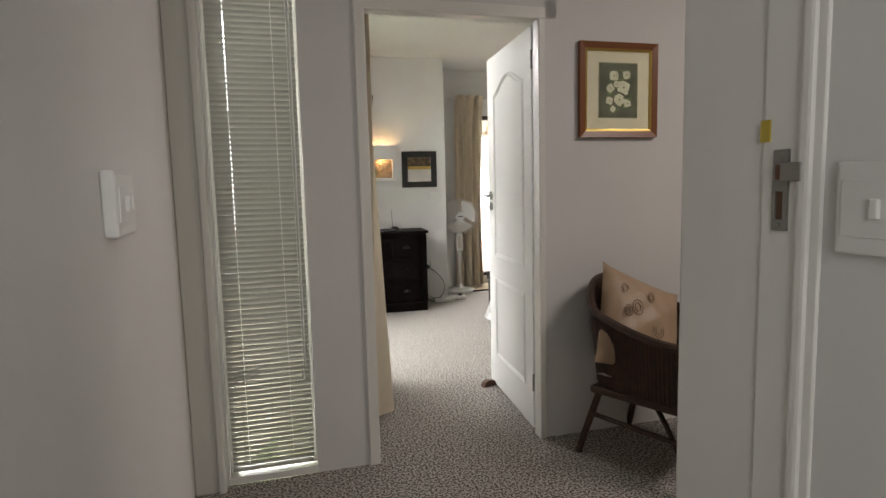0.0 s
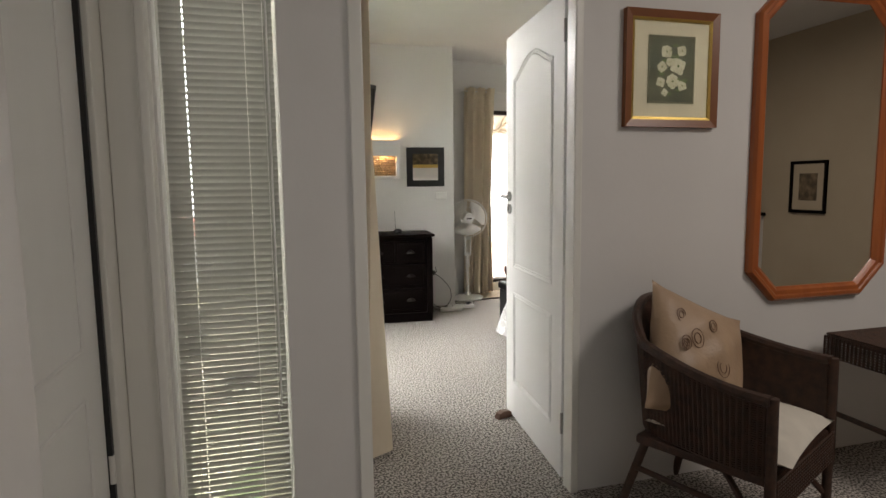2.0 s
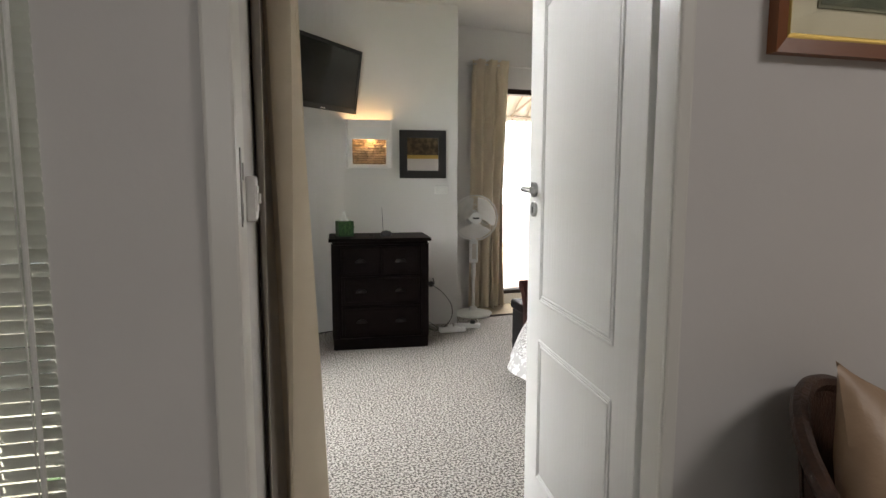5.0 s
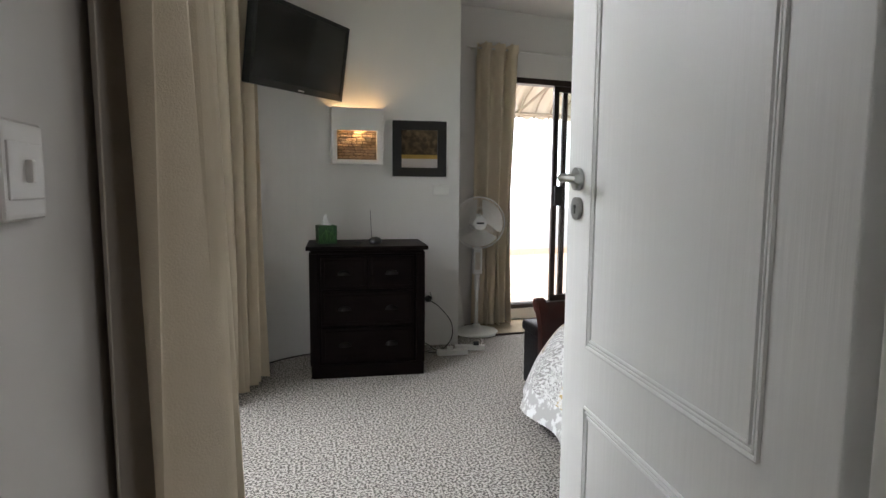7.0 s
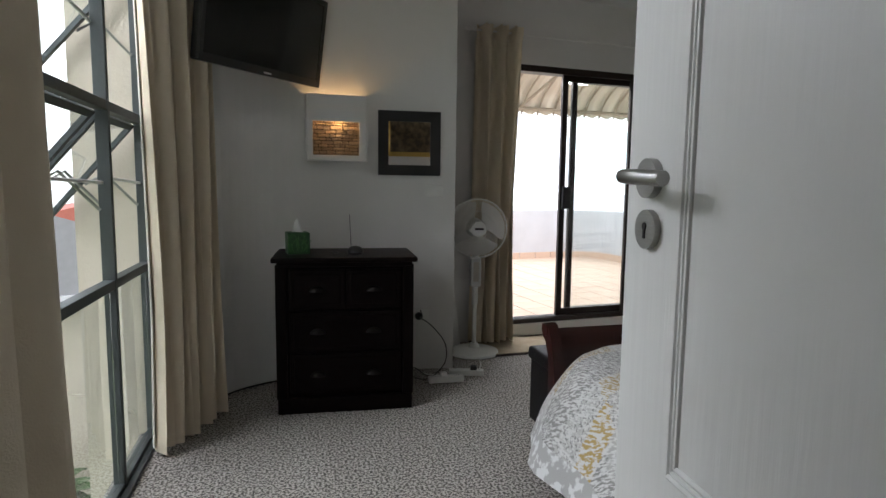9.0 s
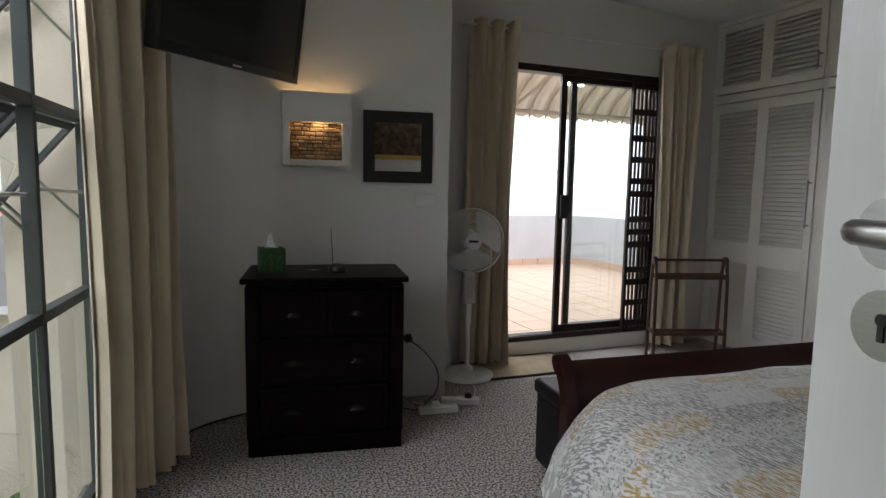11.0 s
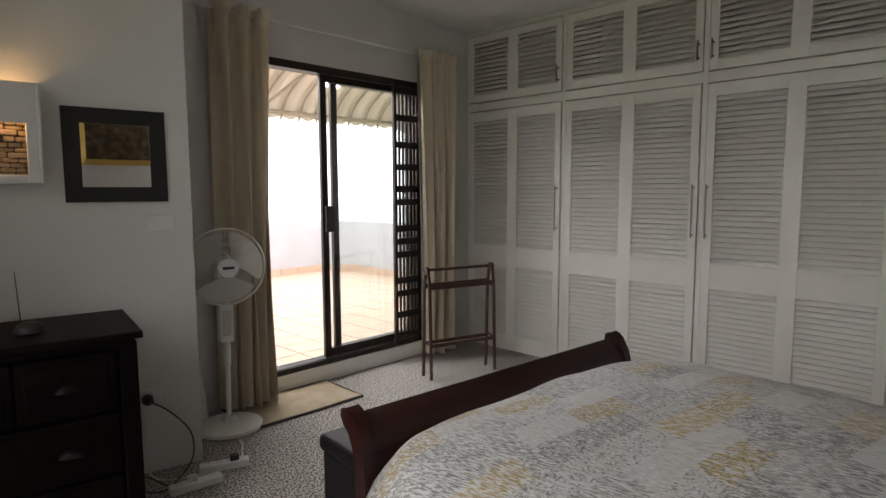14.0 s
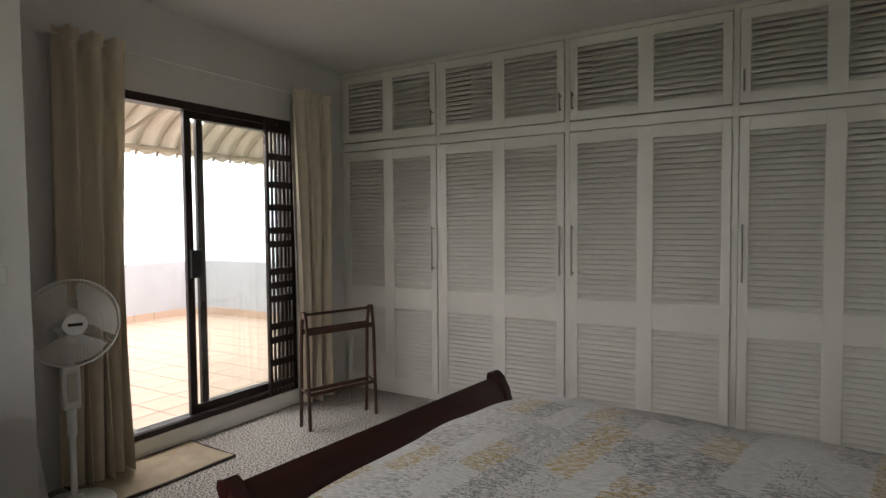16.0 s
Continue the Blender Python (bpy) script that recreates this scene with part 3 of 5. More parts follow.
def passage_jamb():
    t = thing("door_jamb_passage", "white painted door jamb with a worn steel strike plate", "door jamb", pose(0.378, 1.352, 0, 0, 0, -6), kind="structure")
    part("wall_end", box(0.006, -0.172, 0, 0.16, 0.0, 2.72, 0.006), M_TRIM, t)
    part("rebate", box(0.0, -0.234, 0, 0.16, -0.171, 2.72, 0.003), M_TRIM, t)
    part("stop", box(-0.008, -0.250, 0, 0.16, -0.232, 2.72, 0.005), M_TRIM, t)
    part("architrave", box(-0.002, -0.264, 0, 0.16, -0.248, 2.72, 0.005, seg=3), M_TRIM, t)
    for z0, z1 in ((1.217, 1.232), (1.268, 1.322)):
        part("strike_plate", box(-0.0035, -0.216, z0, 0.002, -0.192, z1, 0.001), M_STEEL, t, "worn steel strike plate")
    for y0, y1 in ((-0.216, -0.209), (-0.198, -0.192)):
        part("strike_plate", box(-0.0035, y0, 1.2315, 0.002, y1, 1.2685, 0.0008), M_STEEL, t, "worn steel strike plate")
    part("strike_lip", box(-0.010, -0.240, 1.281, 0.0, -0.199, 1.305, 0.002), M_STEEL, t)
    part("lip_slot", box(-0.0108, -0.210, 1.2835, 0.0, -0.203, 1.3025), M_WEDGE, t)
    part("latch_slot", box(-0.0012, -0.210, 1.2310, 0.003, -0.197, 1.2690), M_WEDGE, t)
    for z in (1.2245, 1.314):
        part("screw", rod((-0.005, -0.204, z), (-0.002, -0.204, z), 0.0034), M_STEEL, t)
    part("label_tape", box(-0.0018, -0.184, 1.333, 0.012, -0.168, 1.362), M_TAPE, t, "small yellow tape mark")
    setting("wall_passage_east", box(0.002, -3.0, 0, 0.16, -0.263, 2.72), M_WALL, pose(0.378, 1.352, 0, 0, 0, -6), "pale wall beside the passage door jamb")
    wall_plate("light_switch", pose(0.378, 1.352, 1.21, 0, 0, -6) @ pose(0.002, -0.338, 0.04, 0, 0, -90), 0.10, 0.105, "large white light switch beside the door jamb", 1)


passage_jamb()

# ---- landing furniture ----


def flower_picture():
    t = thing("framed_picture", "wood and gilt framed print of white flowers on the landing wall", "picture", HALL @ pose(1.245, 0, 1.728))
    w, h = 0.43, 0.455
    part("frame", ring_frame(w, h, 0.030, 0.026), material("picture_frame_wood", (0.24, 0.085, 0.03), 0.35, scale=9, bump=0.05), t, "red-brown polished wood frame")
    part("gilt_slip", ring_frame(w - 0.055, h - 0.055, 0.014, 0.020), M_GOLD, t, "gilt inner slip")
    part("mount", box(-w / 2 + 0.03, -0.010, -h / 2 + 0.03, w / 2 - 0.03, -0.004, h / 2 - 0.03), M_BEIGEMOUNT, t)
    part("inner_mount", ring_frame(0.215, 0.265, 0.010, 0.0135), material("olive_mount", (0.20, 0.19, 0.12), 0.8, scale=20), t)
    part("painting", box(-0.099, -0.0125, -0.125, 0.099, -0.009, 0.125), M_OLIVE, t)
    rng = random.Random(4)
    for k, (cx, cz, r) in enumerate(((-0.025, 0.070, 0.026), (0.045, 0.075, 0.022), (0.030, 0.015, 0.034), (-0.045, 0.010, 0.022), (0.005, -0.045, 0.030), (0.050, -0.060, 0.022), (-0.050, -0.050, 0.020), (-0.010, 0.030, 0.018), (-0.030, -0.090, 0.015))):
        bm = bmesh.new()
        for j in range(8):
            b = j * math.pi / 4 + k
            q = r * (0.62 + 0.12 * math.sin(3 * j + k))
            ball((cx + q * math.cos(b), -0.0128 - 0.0003 * (j % 3), cz + q * math.sin(b)), r * 0.42, bm, (1, 0.05, 0.85), 8, 5)
        ball((cx, -0.0130, cz), r * 0.5, bm, (1, 0.05, 1), 8, 5)
        f = part("painted_flower", bm, M_PETAL, t, smooth=True)
        part("flower_heart", ball((cx, -0.0142, cz), r * 0.16, None, (1, 0.12, 1), 8, 5), M_LEAFPAINT, f)
    for k in range(26):
        a = rng.uniform(0, 6.28)
        r = rng.uniform(0.04, 0.085)
        part("painted_leaf", ball((r * math.cos(a) * 0.9, -0.0126, r * math.sin(a) * 1.2), 0.013, None, (1, 0.06, 0.45), 8, 5), M_LEAFPAINT, t)
    g = part("glazing", box(-w / 2 + 0.028, -0.0175, -h / 2 + 0.028, w / 2 - 0.028, -0.016, h / 2 - 0.028), M_GLASS, t)
    g.visible_shadow = False


flower_picture()


def octagon_mirror():
    w, h, cut, bar = 0.765, 1.36, 0.135, 0.062
    t = thing("wall_mirror", "tall octagonal wall mirror in an orange pine frame", "mirror", HALL @ pose(1.654 + w / 2, 0, 1.43))

    def outline(i):
        a, b, c = w / 2 - i, h / 2 - i, cut - i * 0.59
        return [(-a + c, -b), (a - c, -b), (a, -b + c), (a, b - c), (a - c, b), (-a + c, b), (-a, b - c), (-a, -b + c)]

    for k in range(8):
        bm = bmesh.new()
        levels = [(0.0, 0.0), (0.0, -0.022), (0.010, -0.034), (0.024, -0.034), (0.030, -0.027), (0.046, -0.027), (0.054, -0.018), (bar, -0.012), (bar, 0.0)]
        rows = []
        for i, y in levels:
            o = outline(i)
            p, q = o[k], o[(k + 1) % 8]
            rows.append((bm.verts.new((p[0], y, p[1])), bm.verts.new((q[0], y, q[1]))))
        for a, b in zip(rows, rows[1:]):
            bm.faces.new((a[0], a[1], b[1], b[0]))
        bm.faces.new((rows[-1][0], rows[-1][1], rows[0][1], rows[0][0]))
        part("frame_bar", bm, M_ORANGEWOOD, t)
    bm = prism(outline(bar - 0.004), 0.004, 0.009, None, Matrix.Rotation(radians(90), 4, "X"))
    part("mirror_glass", bm, M_MIRROR, t)


octagon_mirror()


def weave(bm_pts, name, parent, strands_u, strands_v, r=0.0042):
    """A woven panel of crossing canes over a four-sided sheet given as a function (s, t) -> point."""
    bm = bmesh.new()
    for k in range(strands_u):
        s = k / (strands_u - 1)
        tube([bm_pts(s, j / 14) for j in range(15)], r * 1.25, bm, 5)
    for k in range(strands_v):
        tt = k / (strands_v - 1)
        n = max(10, strands_u)
        tube([Vector(bm_pts(j / n, tt)) + Vector((0, 0, 0.0)) for j in range(n + 1)], r, bm, 5)
    return part(name, bm, M_RATTAN, parent, smooth=True)


def sheet(f, nu, nv, thick, bm=None):
    bm = bm or bmesh.new()
    g = [[bm.verts.new(f(i / nu, j / nv)) for j in range(nv + 1)] for i in range(nu + 1)]
    for i in range(nu):
        for j in range(nv):
            bm.faces.new((g[i][j], g[i + 1][j], g[i + 1][j + 1], g[i][j + 1]))
    bmesh.ops.recalc_face_normals(bm, faces=bm.faces)
    bm.normal_update()
    back = [[bm.verts.new(v.co - v.normal * thick) for v in col] for col in g]
    for i in range(nu):
        for j in range(nv):
            bm.faces.new((back[i][j + 1], back[i + 1][j + 1], back[i + 1][j], back[i][j]))
    rim = [(i, 0) for i in range(nu)] + [(nu, j) for j in range(nv)] + [(i, nv) for i in range(nu, 0, -1)] + [(0, j) for j in range(nv, 0, -1)]
    for (a, b), (c, d) in zip(rim, rim[1:] + rim[:1]):
        bm.faces.new((g[a][b], g[c][d], back[c][d], back[a][b]))
    bmesh.ops.recalc_face_normals(bm, faces=bm.faces)
    return bm


def soft_pad(w, d, h, bm=None, n=16, power=3.0, ex=0.55, waist=0.05, crease=0.0):
    """A plump cushion round the origin, thinnest along its seam."""
    bm = bm or bmesh.new()
    for side in (1, -1):
        g = []
        for i in range(n + 1):
            row = []
            for j in range(n + 1):
                x, y = 2 * i / n - 1, 2 * j / n - 1
                e = (1 - abs(x) ** power) * (1 - abs(y) ** power)
                u, v = x * w / 2 * (1 - waist * (1 - abs(y) ** 2) * abs(x) ** 3), y * d / 2 * (1 - waist * (1 - abs(x) ** 2) * abs(y) ** 3)
                wave = crease * e * (math.sin(26 * u + 17 * v) + 0.7 * math.sin(-31 * u + 40 * v + 1.3))
                row.append(bm.verts.new((u, v, side * h / 2 * max(e, 0) ** ex + wave)))
            g.append(row)
        for i in range(n):
            for j in range(n):
                bm.faces.new((g[i][j], g[i + 1][j], g[i + 1][j + 1], g[i][j + 1]))
    bmesh.ops.remove_doubles(bm, verts=bm.verts[:], dist=0.0005)
    return bm


CHAIR = pose(1.56, 2.63, 0, 0, 0, 20) @ Matrix.Diagonal((0.95, 0.95, 1, 1))


def wicker_chair():
    """A tub armchair that faces -y, its arms sweeping down from a high back."""
    t = thing("wicker_armchair", "dark brown woven rattan tub armchair against the landing wall", "chair", CHAIR)

    def tub(s, lo):
        a = math.pi * (-0.02 + 1.04 * s)
        x, y = 0.30 * math.cos(a), 0.02 + 0.29 * math.sin(a) ** 0.8 if math.sin(a) > 0 else 0.02
        front = max(0.0, 1 - s * 5, 1 - (1 - s) * 5)
        y -= 0.26 * front
        top = 0.62 + 0.20 * max(0, math.sin(a)) ** 1.6
        lean = 0.05 * max(0, math.sin(a))
        z = 0.36 + (top - 0.36) * lo
        return (x * (1 + 0.05 * lo), y + lean * lo, z)

    part("arm_panel", sheet(lambda s, v: tub(s * 0.30, v), 16, 6, 0.010), M_RATTAN, t, smooth=True)
    part("arm_panel", sheet(lambda s, v: tub(0.70 + s * 0.30, v), 16, 6, 0.010), M_RATTAN, t, smooth=True)
    part("backrest", sheet(lambda s, v: tub(0.34 + s * 0.32, 0.30 + 0.70 * v), 14, 6, 0.010), M_RATTAN, t, smooth=True)
    weave(lambda s, v: Vector(tub(s * 0.30, 0.02 + v * 0.96)) * 1.012, "arm_weave", t, 40, 34, 0.0031)
    weave(lambda s, v: Vector(tub(0.70 + s * 0.30, 0.02 + v * 0.96)) * 1.012, "arm_weave", t, 40, 34, 0.0031)
    weave(lambda s, v: Vector(tub(0.34 + s * 0.32, 0.32 + v * 0.66)) * 1.012, "back_weave", t, 36, 28, 0.0031)
    rim = [tub(k / 60, 1.0) for k in range(61)]
    part("top_rail", tube(rim, 0.019, None, 8), M_RATTAN, t, smooth=True)
    part("front_post", rod((0.30, -0.25, 0), (0.31, -0.245, 0.63), 0.018), M_RATTAN, t, smooth=True)
    part("front_post", rod((-0.30, -0.25, 0), (-0.31, -0.245, 0.63), 0.018), M_RATTAN, t, smooth=True)
    part("back_leg", rod((0.24, 0.34, 0), (0.18, 0.22, 0.40), 0.017), M_RATTAN, t, smooth=True)
    part("back_leg", rod((-0.24, 0.34, 0), (-0.18, 0.22, 0.40), 0.017), M_RATTAN, t, smooth=True)
    part("seat_frame", box(-0.29, -0.25, 0.33, 0.29, 0.24, 0.365, 0.012), M_RATTAN, t)
    weave(lambda s, v: (-0.29 + 0.58 * s, -0.262, 0.25 + 0.11 * v), "front_apron", t, 30, 10)
    for sx in (-1, 1):
        part("brace", tube(smooth_line([(sx * 0.29, -0.24, 0.12), (sx * 0.22, -0.10, 0.27), (sx * 0.10, 0.05, 0.33)], 6), 0.012), M_RATTAN, t, smooth=True)
        part("stretcher", rod((sx * 0.295, -0.24, 0.22), (sx * 0.215, 0.29, 0.20), 0.011), M_RATTAN, t, smooth=True)
    c = part("seat_cushion_part", soft_pad(0.54, 0.50, 0.11), M_CUSHION, None, smooth=True)
    c.name = "seat_cushion"
    c.matrix_basis = CHAIR @ pose(0, -0.03, 0.415, 2, 0, 3)
    tagged(c, "cream cotton seat cushion on the wicker armchair", "cushion")
    p = thing("throw_pillow", "tan satin throw pillow with embroidered rings on the armchair", "pillow", CHAIR @ pose(-0.035, 0.13, 0.612, 64, 24, -24))
    part("cover", soft_pad(0.50, 0.50, 0.21, None, 40, 2.0, 0.6, 0.10, 0.0065), M_PILLOW, p, smooth=True)
    rng = random.Random(7)
    for k in range(9):
        x, y = rng.uniform(-0.17, 0.17), rng.uniform(-0.17, 0.17)
        e = (1 - abs(x / 0.25) ** 2) * (1 - abs(y / 0.25) ** 2)
        z = 0.105 * max(e, 0) ** 0.6 + 0.003
        z += 0.0065 * e * (math.sin(26 * x + 17 * y) + 0.7 * math.sin(-31 * x + 40 * y + 1.3))
        r = rng.uniform(0.018, 0.032)
        for q in (1.0, 0.55):
            pts = [(x + q * r * math.cos(i * 0.45), y + q * r * 1.15 * math.sin(i * 0.45), z) for i in range(14)]
            part("embroidered_ring", tube(pts, 0.0016, None, 5, closed=True), M_PILLOWRING, p, "brown embroidered ring")


wicker_chair()


def wicker_table():
    t = thing("wicker_side_table", "dark brown woven rattan side table under the octagonal mirror", "table", HALL @ pose(2.42, -0.33, 0))
    part("top_board", box(-0.38, -0.25, 0.575, 0.38, 0.25, 0.595, 0.008), M_RATTAN, t)
    for k in range(44):
        y = -0.245 + k * 0.0114
        part("top_cane", rod((-0.38, y, 0.599), (0.38, y, 0.599), 0.0052, n=6), M_RATTAN, t, smooth=True)
    weave(lambda s, v: (-0.38 + 0.76 * s, -0.256, 0.50 + 0.09 * v), "apron", t, 40, 9)
    weave(lambda s, v: (-0.386, -0.25 + 0.5 * s, 0.50 + 0.09 * v), "apron", t, 28, 9)
    for sx in (-1, 1):
        for sy in (-1, 1):
            part("leg", rod((sx * 0.35, sy * 0.22, 0), (sx * 0.355, sy * 0.225, 0.58), 0.019), M_RATTAN, t, smooth=True)
    part("stretcher", rod((-0.35, -0.22, 0.24), (0.35, -0.22, 0.24), 0.012), M_RATTAN, t, smooth=True)
    part("stretcher", rod((-0.35, 0.22, 0.24), (-0.35, -0.22, 0.24), 0.012), M_RATTAN, t, smooth=True)


wicker_table()


def landing_far():
    """What the octagonal mirror shows of the stairhead."""
    t = thing("stair_wall", "low white stairwell wall with a dark timber capping", "stair wall", HALL @ pose(4.0, -3.2, 0), kind="structure")
    part("low_wall", box(-0.5, -0.35, 0, 0.60, 0.25, 0.92), M_WALL, t)
    part("capping", box(-0.53, -0.38, 0.92, 0.60, 0.28, 0.955, 0.006), M_DARKWOOD, t)
    p = thing("framed_picture", "dark framed picture hanging over the stairwell", "picture", HALL @ pose(4.6, -2.42, 1.22, 0, 0, -90))
    part("frame", ring_frame(0.40, 0.50, 0.03, 0.025), M_DARKWOOD, p)
    part("print", box(-0.17, -0.012, -0.22, 0.17, -0.004, 0.22), M_TAN, p)
    part("drawing", box(-0.10, -0.014, -0.13, 0.10, -0.008, 0.13), M_DUSKPAINT, p)


landing_far()

# ---- bedroom openings ----


def tall_window():
    t = thing("window_1", "tall grey steel window with its awning vents propped open", "window", HALL @ pose(-0.235, 0, 0), kind="structure")
    cols = [0.68, 1.63, 2.567, 3.104]
    for v in cols:
        part("mullion", box(-0.02, v - 0.014, 0, 0.025, v + 0.014, 2.45, 0.003), M_GREYMETAL, t)
    for z in (0.02, 0.82, 1.48, 2.14, 2.43):
        part("transom", box(-0.018, cols[0], z - 0.018, 0.023, cols[-1], z + 0.018, 0.003), M_GREYMETAL, t)
    for a, b in zip(cols, cols[1:]):
        g = part("pane", box(0.0, a + 0.02, 0.04, 0.004, b - 0.02, 0.80), M_GLASS, t)
        g.visible_shadow = False
        g = part("pane", box(0.0, a + 0.02, 2.16, 0.004, b - 0.02, 2.41), M_GLASS, t)
        g.visible_shadow = False
        for z1 in (1.46, 2.12):
            h, w = 0.62, b - a - 0.045
            m = pose(-0.02, (a + b) / 2, z1, 0, 40, 0)
            bm = bmesh.new()
            for y0, y1, z0, zz in ((-w / 2, -w / 2 + 0.028, -h, 0), (w / 2 - 0.028, w / 2, -h, 0), (-w / 2, w / 2, -0.028, 0), (-w / 2, w / 2, -h, -h + 0.032)):
                box(-0.012, y0, z0, 0.012, y1, zz, 0.002, bm)
            v = part("awning_vent", bm, M_GREYMETAL, t, "open grey steel awning vent", m)
            g = part("vent_pane", box(-0.002, -w / 2 + 0.02, -h + 0.02, 0.002, w / 2 - 0.02, -0.02), M_GLASS, v)
            g.visible_shadow = False
            for s in (-1, 1):
                y = (a + b) / 2 + s * (w / 2 - 0.01)
                part("stay", tube([(-0.01, y, z1 - 0.36), (-0.14, y, z1 - 0.22), (-0.22, y, z1 - 0.27)], 0.006, None, 6), M_STEEL, t)
            part("catch", tube(smooth_line([(-0.33, (a + b) / 2 - 0.03, z1 - 0.47), (-0.35, (a + b) / 2, z1 - 0.50), (-0.33, (a + b) / 2 + 0.04, z1 - 0.47)], 4), 0.007, None, 6), M_GREYMETAL, t)
        part("burglar_bar", rod((-0.005, a, 1.22), (-0.005, b, 1.20), 0.006, n=8), M_PLASTIC, t)
    part("floor_track", box(-0.03, cols[0], 0.0, 0.05, cols[-1], 0.02, 0.003), M_GREYMETAL, t)
    setting("wall_window_reveal", box(-0.52, 3.125, -3.5, -0.165, 3.33, 2.8), M_HOUSE, HALL, "cream rendered outside wall beside the tall window")
    setting("wall_window_near_reveal", box(-0.42, 0.45, -3.5, -0.145, 0.655, 2.8), M_HOUSE, HALL, "cream rendered outside wall beside the tall window")


tall_window()


def curtain(name, label, along, length, top, folds, depth, m, flare=1.0, seed=1, kick=0.0, group="curtains"):
    """A pleated curtain hanging along local x, from z = top to the floor."""
    rng = random.Random(seed)
    t = thing(name, label, "curtain", m, group)
    ph = [rng.uniform(0, 6.28) for _ in range(6)]
    n = folds * 12

    def f(s, v, z0=0.02, z1=top):
        k = v
        gather = 0.86 + 0.14 * abs(k - 0.25) * 1.3
        x = (s - 0.5) * length * gather * (1 + (flare - 1) * (1 - k))
        a = s * folds * 2 * math.pi
        y = depth * (0.55 + 0.45 * (1 - k)) * (math.sin(a + 0.5 * math.sin(ph[0] + 3 * k)) + 0.35 * math.sin(0.47 * a + ph[1] + 1.4 * k) + 0.2 * math.sin(1.9 * a + ph[2] + k))
        x += depth * 0.45 * math.sin(a * 0.5 + ph[3] + 2.0 * k)
        y -= kick * (1 - k)
        return (x, y + along, z0 + (z1 - z0) * v)

    bm = sheet(lambda s, v: f(s, v, 0.02 + 0.008 * math.sin(s * 9), top - 0.085), n, 22, 0.003)
    part("cloth", bm, M_CURTAIN, t, smooth=True)

    def head(s, v):
        x, y, z = f(s, 1.0)
        a = s * folds * 2 * math.pi
        pinch = 1 - 0.55 * math.exp(-((v - 0.1) ** 2) / 0.03)
        return (x, along + (y - along) * (1.35 * pinch + 0.3 * v) + 0.006 * math.sin(3 * a) * v, top - 0.087 + 0.097 * v + 0.004 * math.sin(1.5 * a))

    part("pleated_heading", sheet(head, n, 5, 0.003), M_CURTAIN, t, smooth=True)
    part("lining", sheet(lambda s, v: (lambda p: (p[0] * 0.97, along + (p[1] - along) * 0.4 + depth * 0.9, p[2]))(f(s, v, 0.04, top - 0.09)), n // 2, 8, 0.002), M_LINING, t, smooth=True)
    return t


# window curtains hang along the west wall, door curtains along the sliding wall
curtain("curtain", "beige cotton curtain bunched beside the tall window, floor length", 0, 0.80, 2.42, 8, 0.058, HALL @ pose(0.046, 0.855, 0, 0, 0, 93), 1.0, 3, 0.03)
curtain("curtain", "beige cotton curtain gathered at the rounded corner, floor length", 0, 0.53, 2.42, 7, 0.044, HALL @ pose(-0.05, 3.055, 0, 0, 0, 67), 1.0, 5)
curtain("curtain", "beige cotton curtain beside the sliding door and fan", 0, 0.36, 2.36, 6, 0.052, SL @ pose(0.455, -0.10, 0), 1.0, 8)
curtain("curtain", "beige cotton curtain beside the folded security gate", 0, 0.36, 2.36, 5, 0.050, SL @ pose(2.09, -0.10, 0), 0.85, 11)
for nm, a, b, mm in (("curtain_rail", (0.2, -0.075, 2.335), (2.32, -0.075, 2.335), SL), ("curtain_rail", (0.055, 0.7, 2.40), (0.055, 3.35, 2.40), HALL)):
    r = thing(nm, "slim white curtain rail fixed high on the wall", "curtain rail", mm)
    part("rail", rod(a, b, 0.008, n=8), M_PLASTIC, r, smooth=True)
    for k in (0.03, 0.5, 0.97):
        p = Vector(a).lerp(Vector(b), k)
        q = p + (Vector((0, 0.075, 0)) if mm is SL else Vector((-0.075, 0, 0)))
        part("bracket", rod(p, q, 0.006, n=8), M_PLASTIC, r)


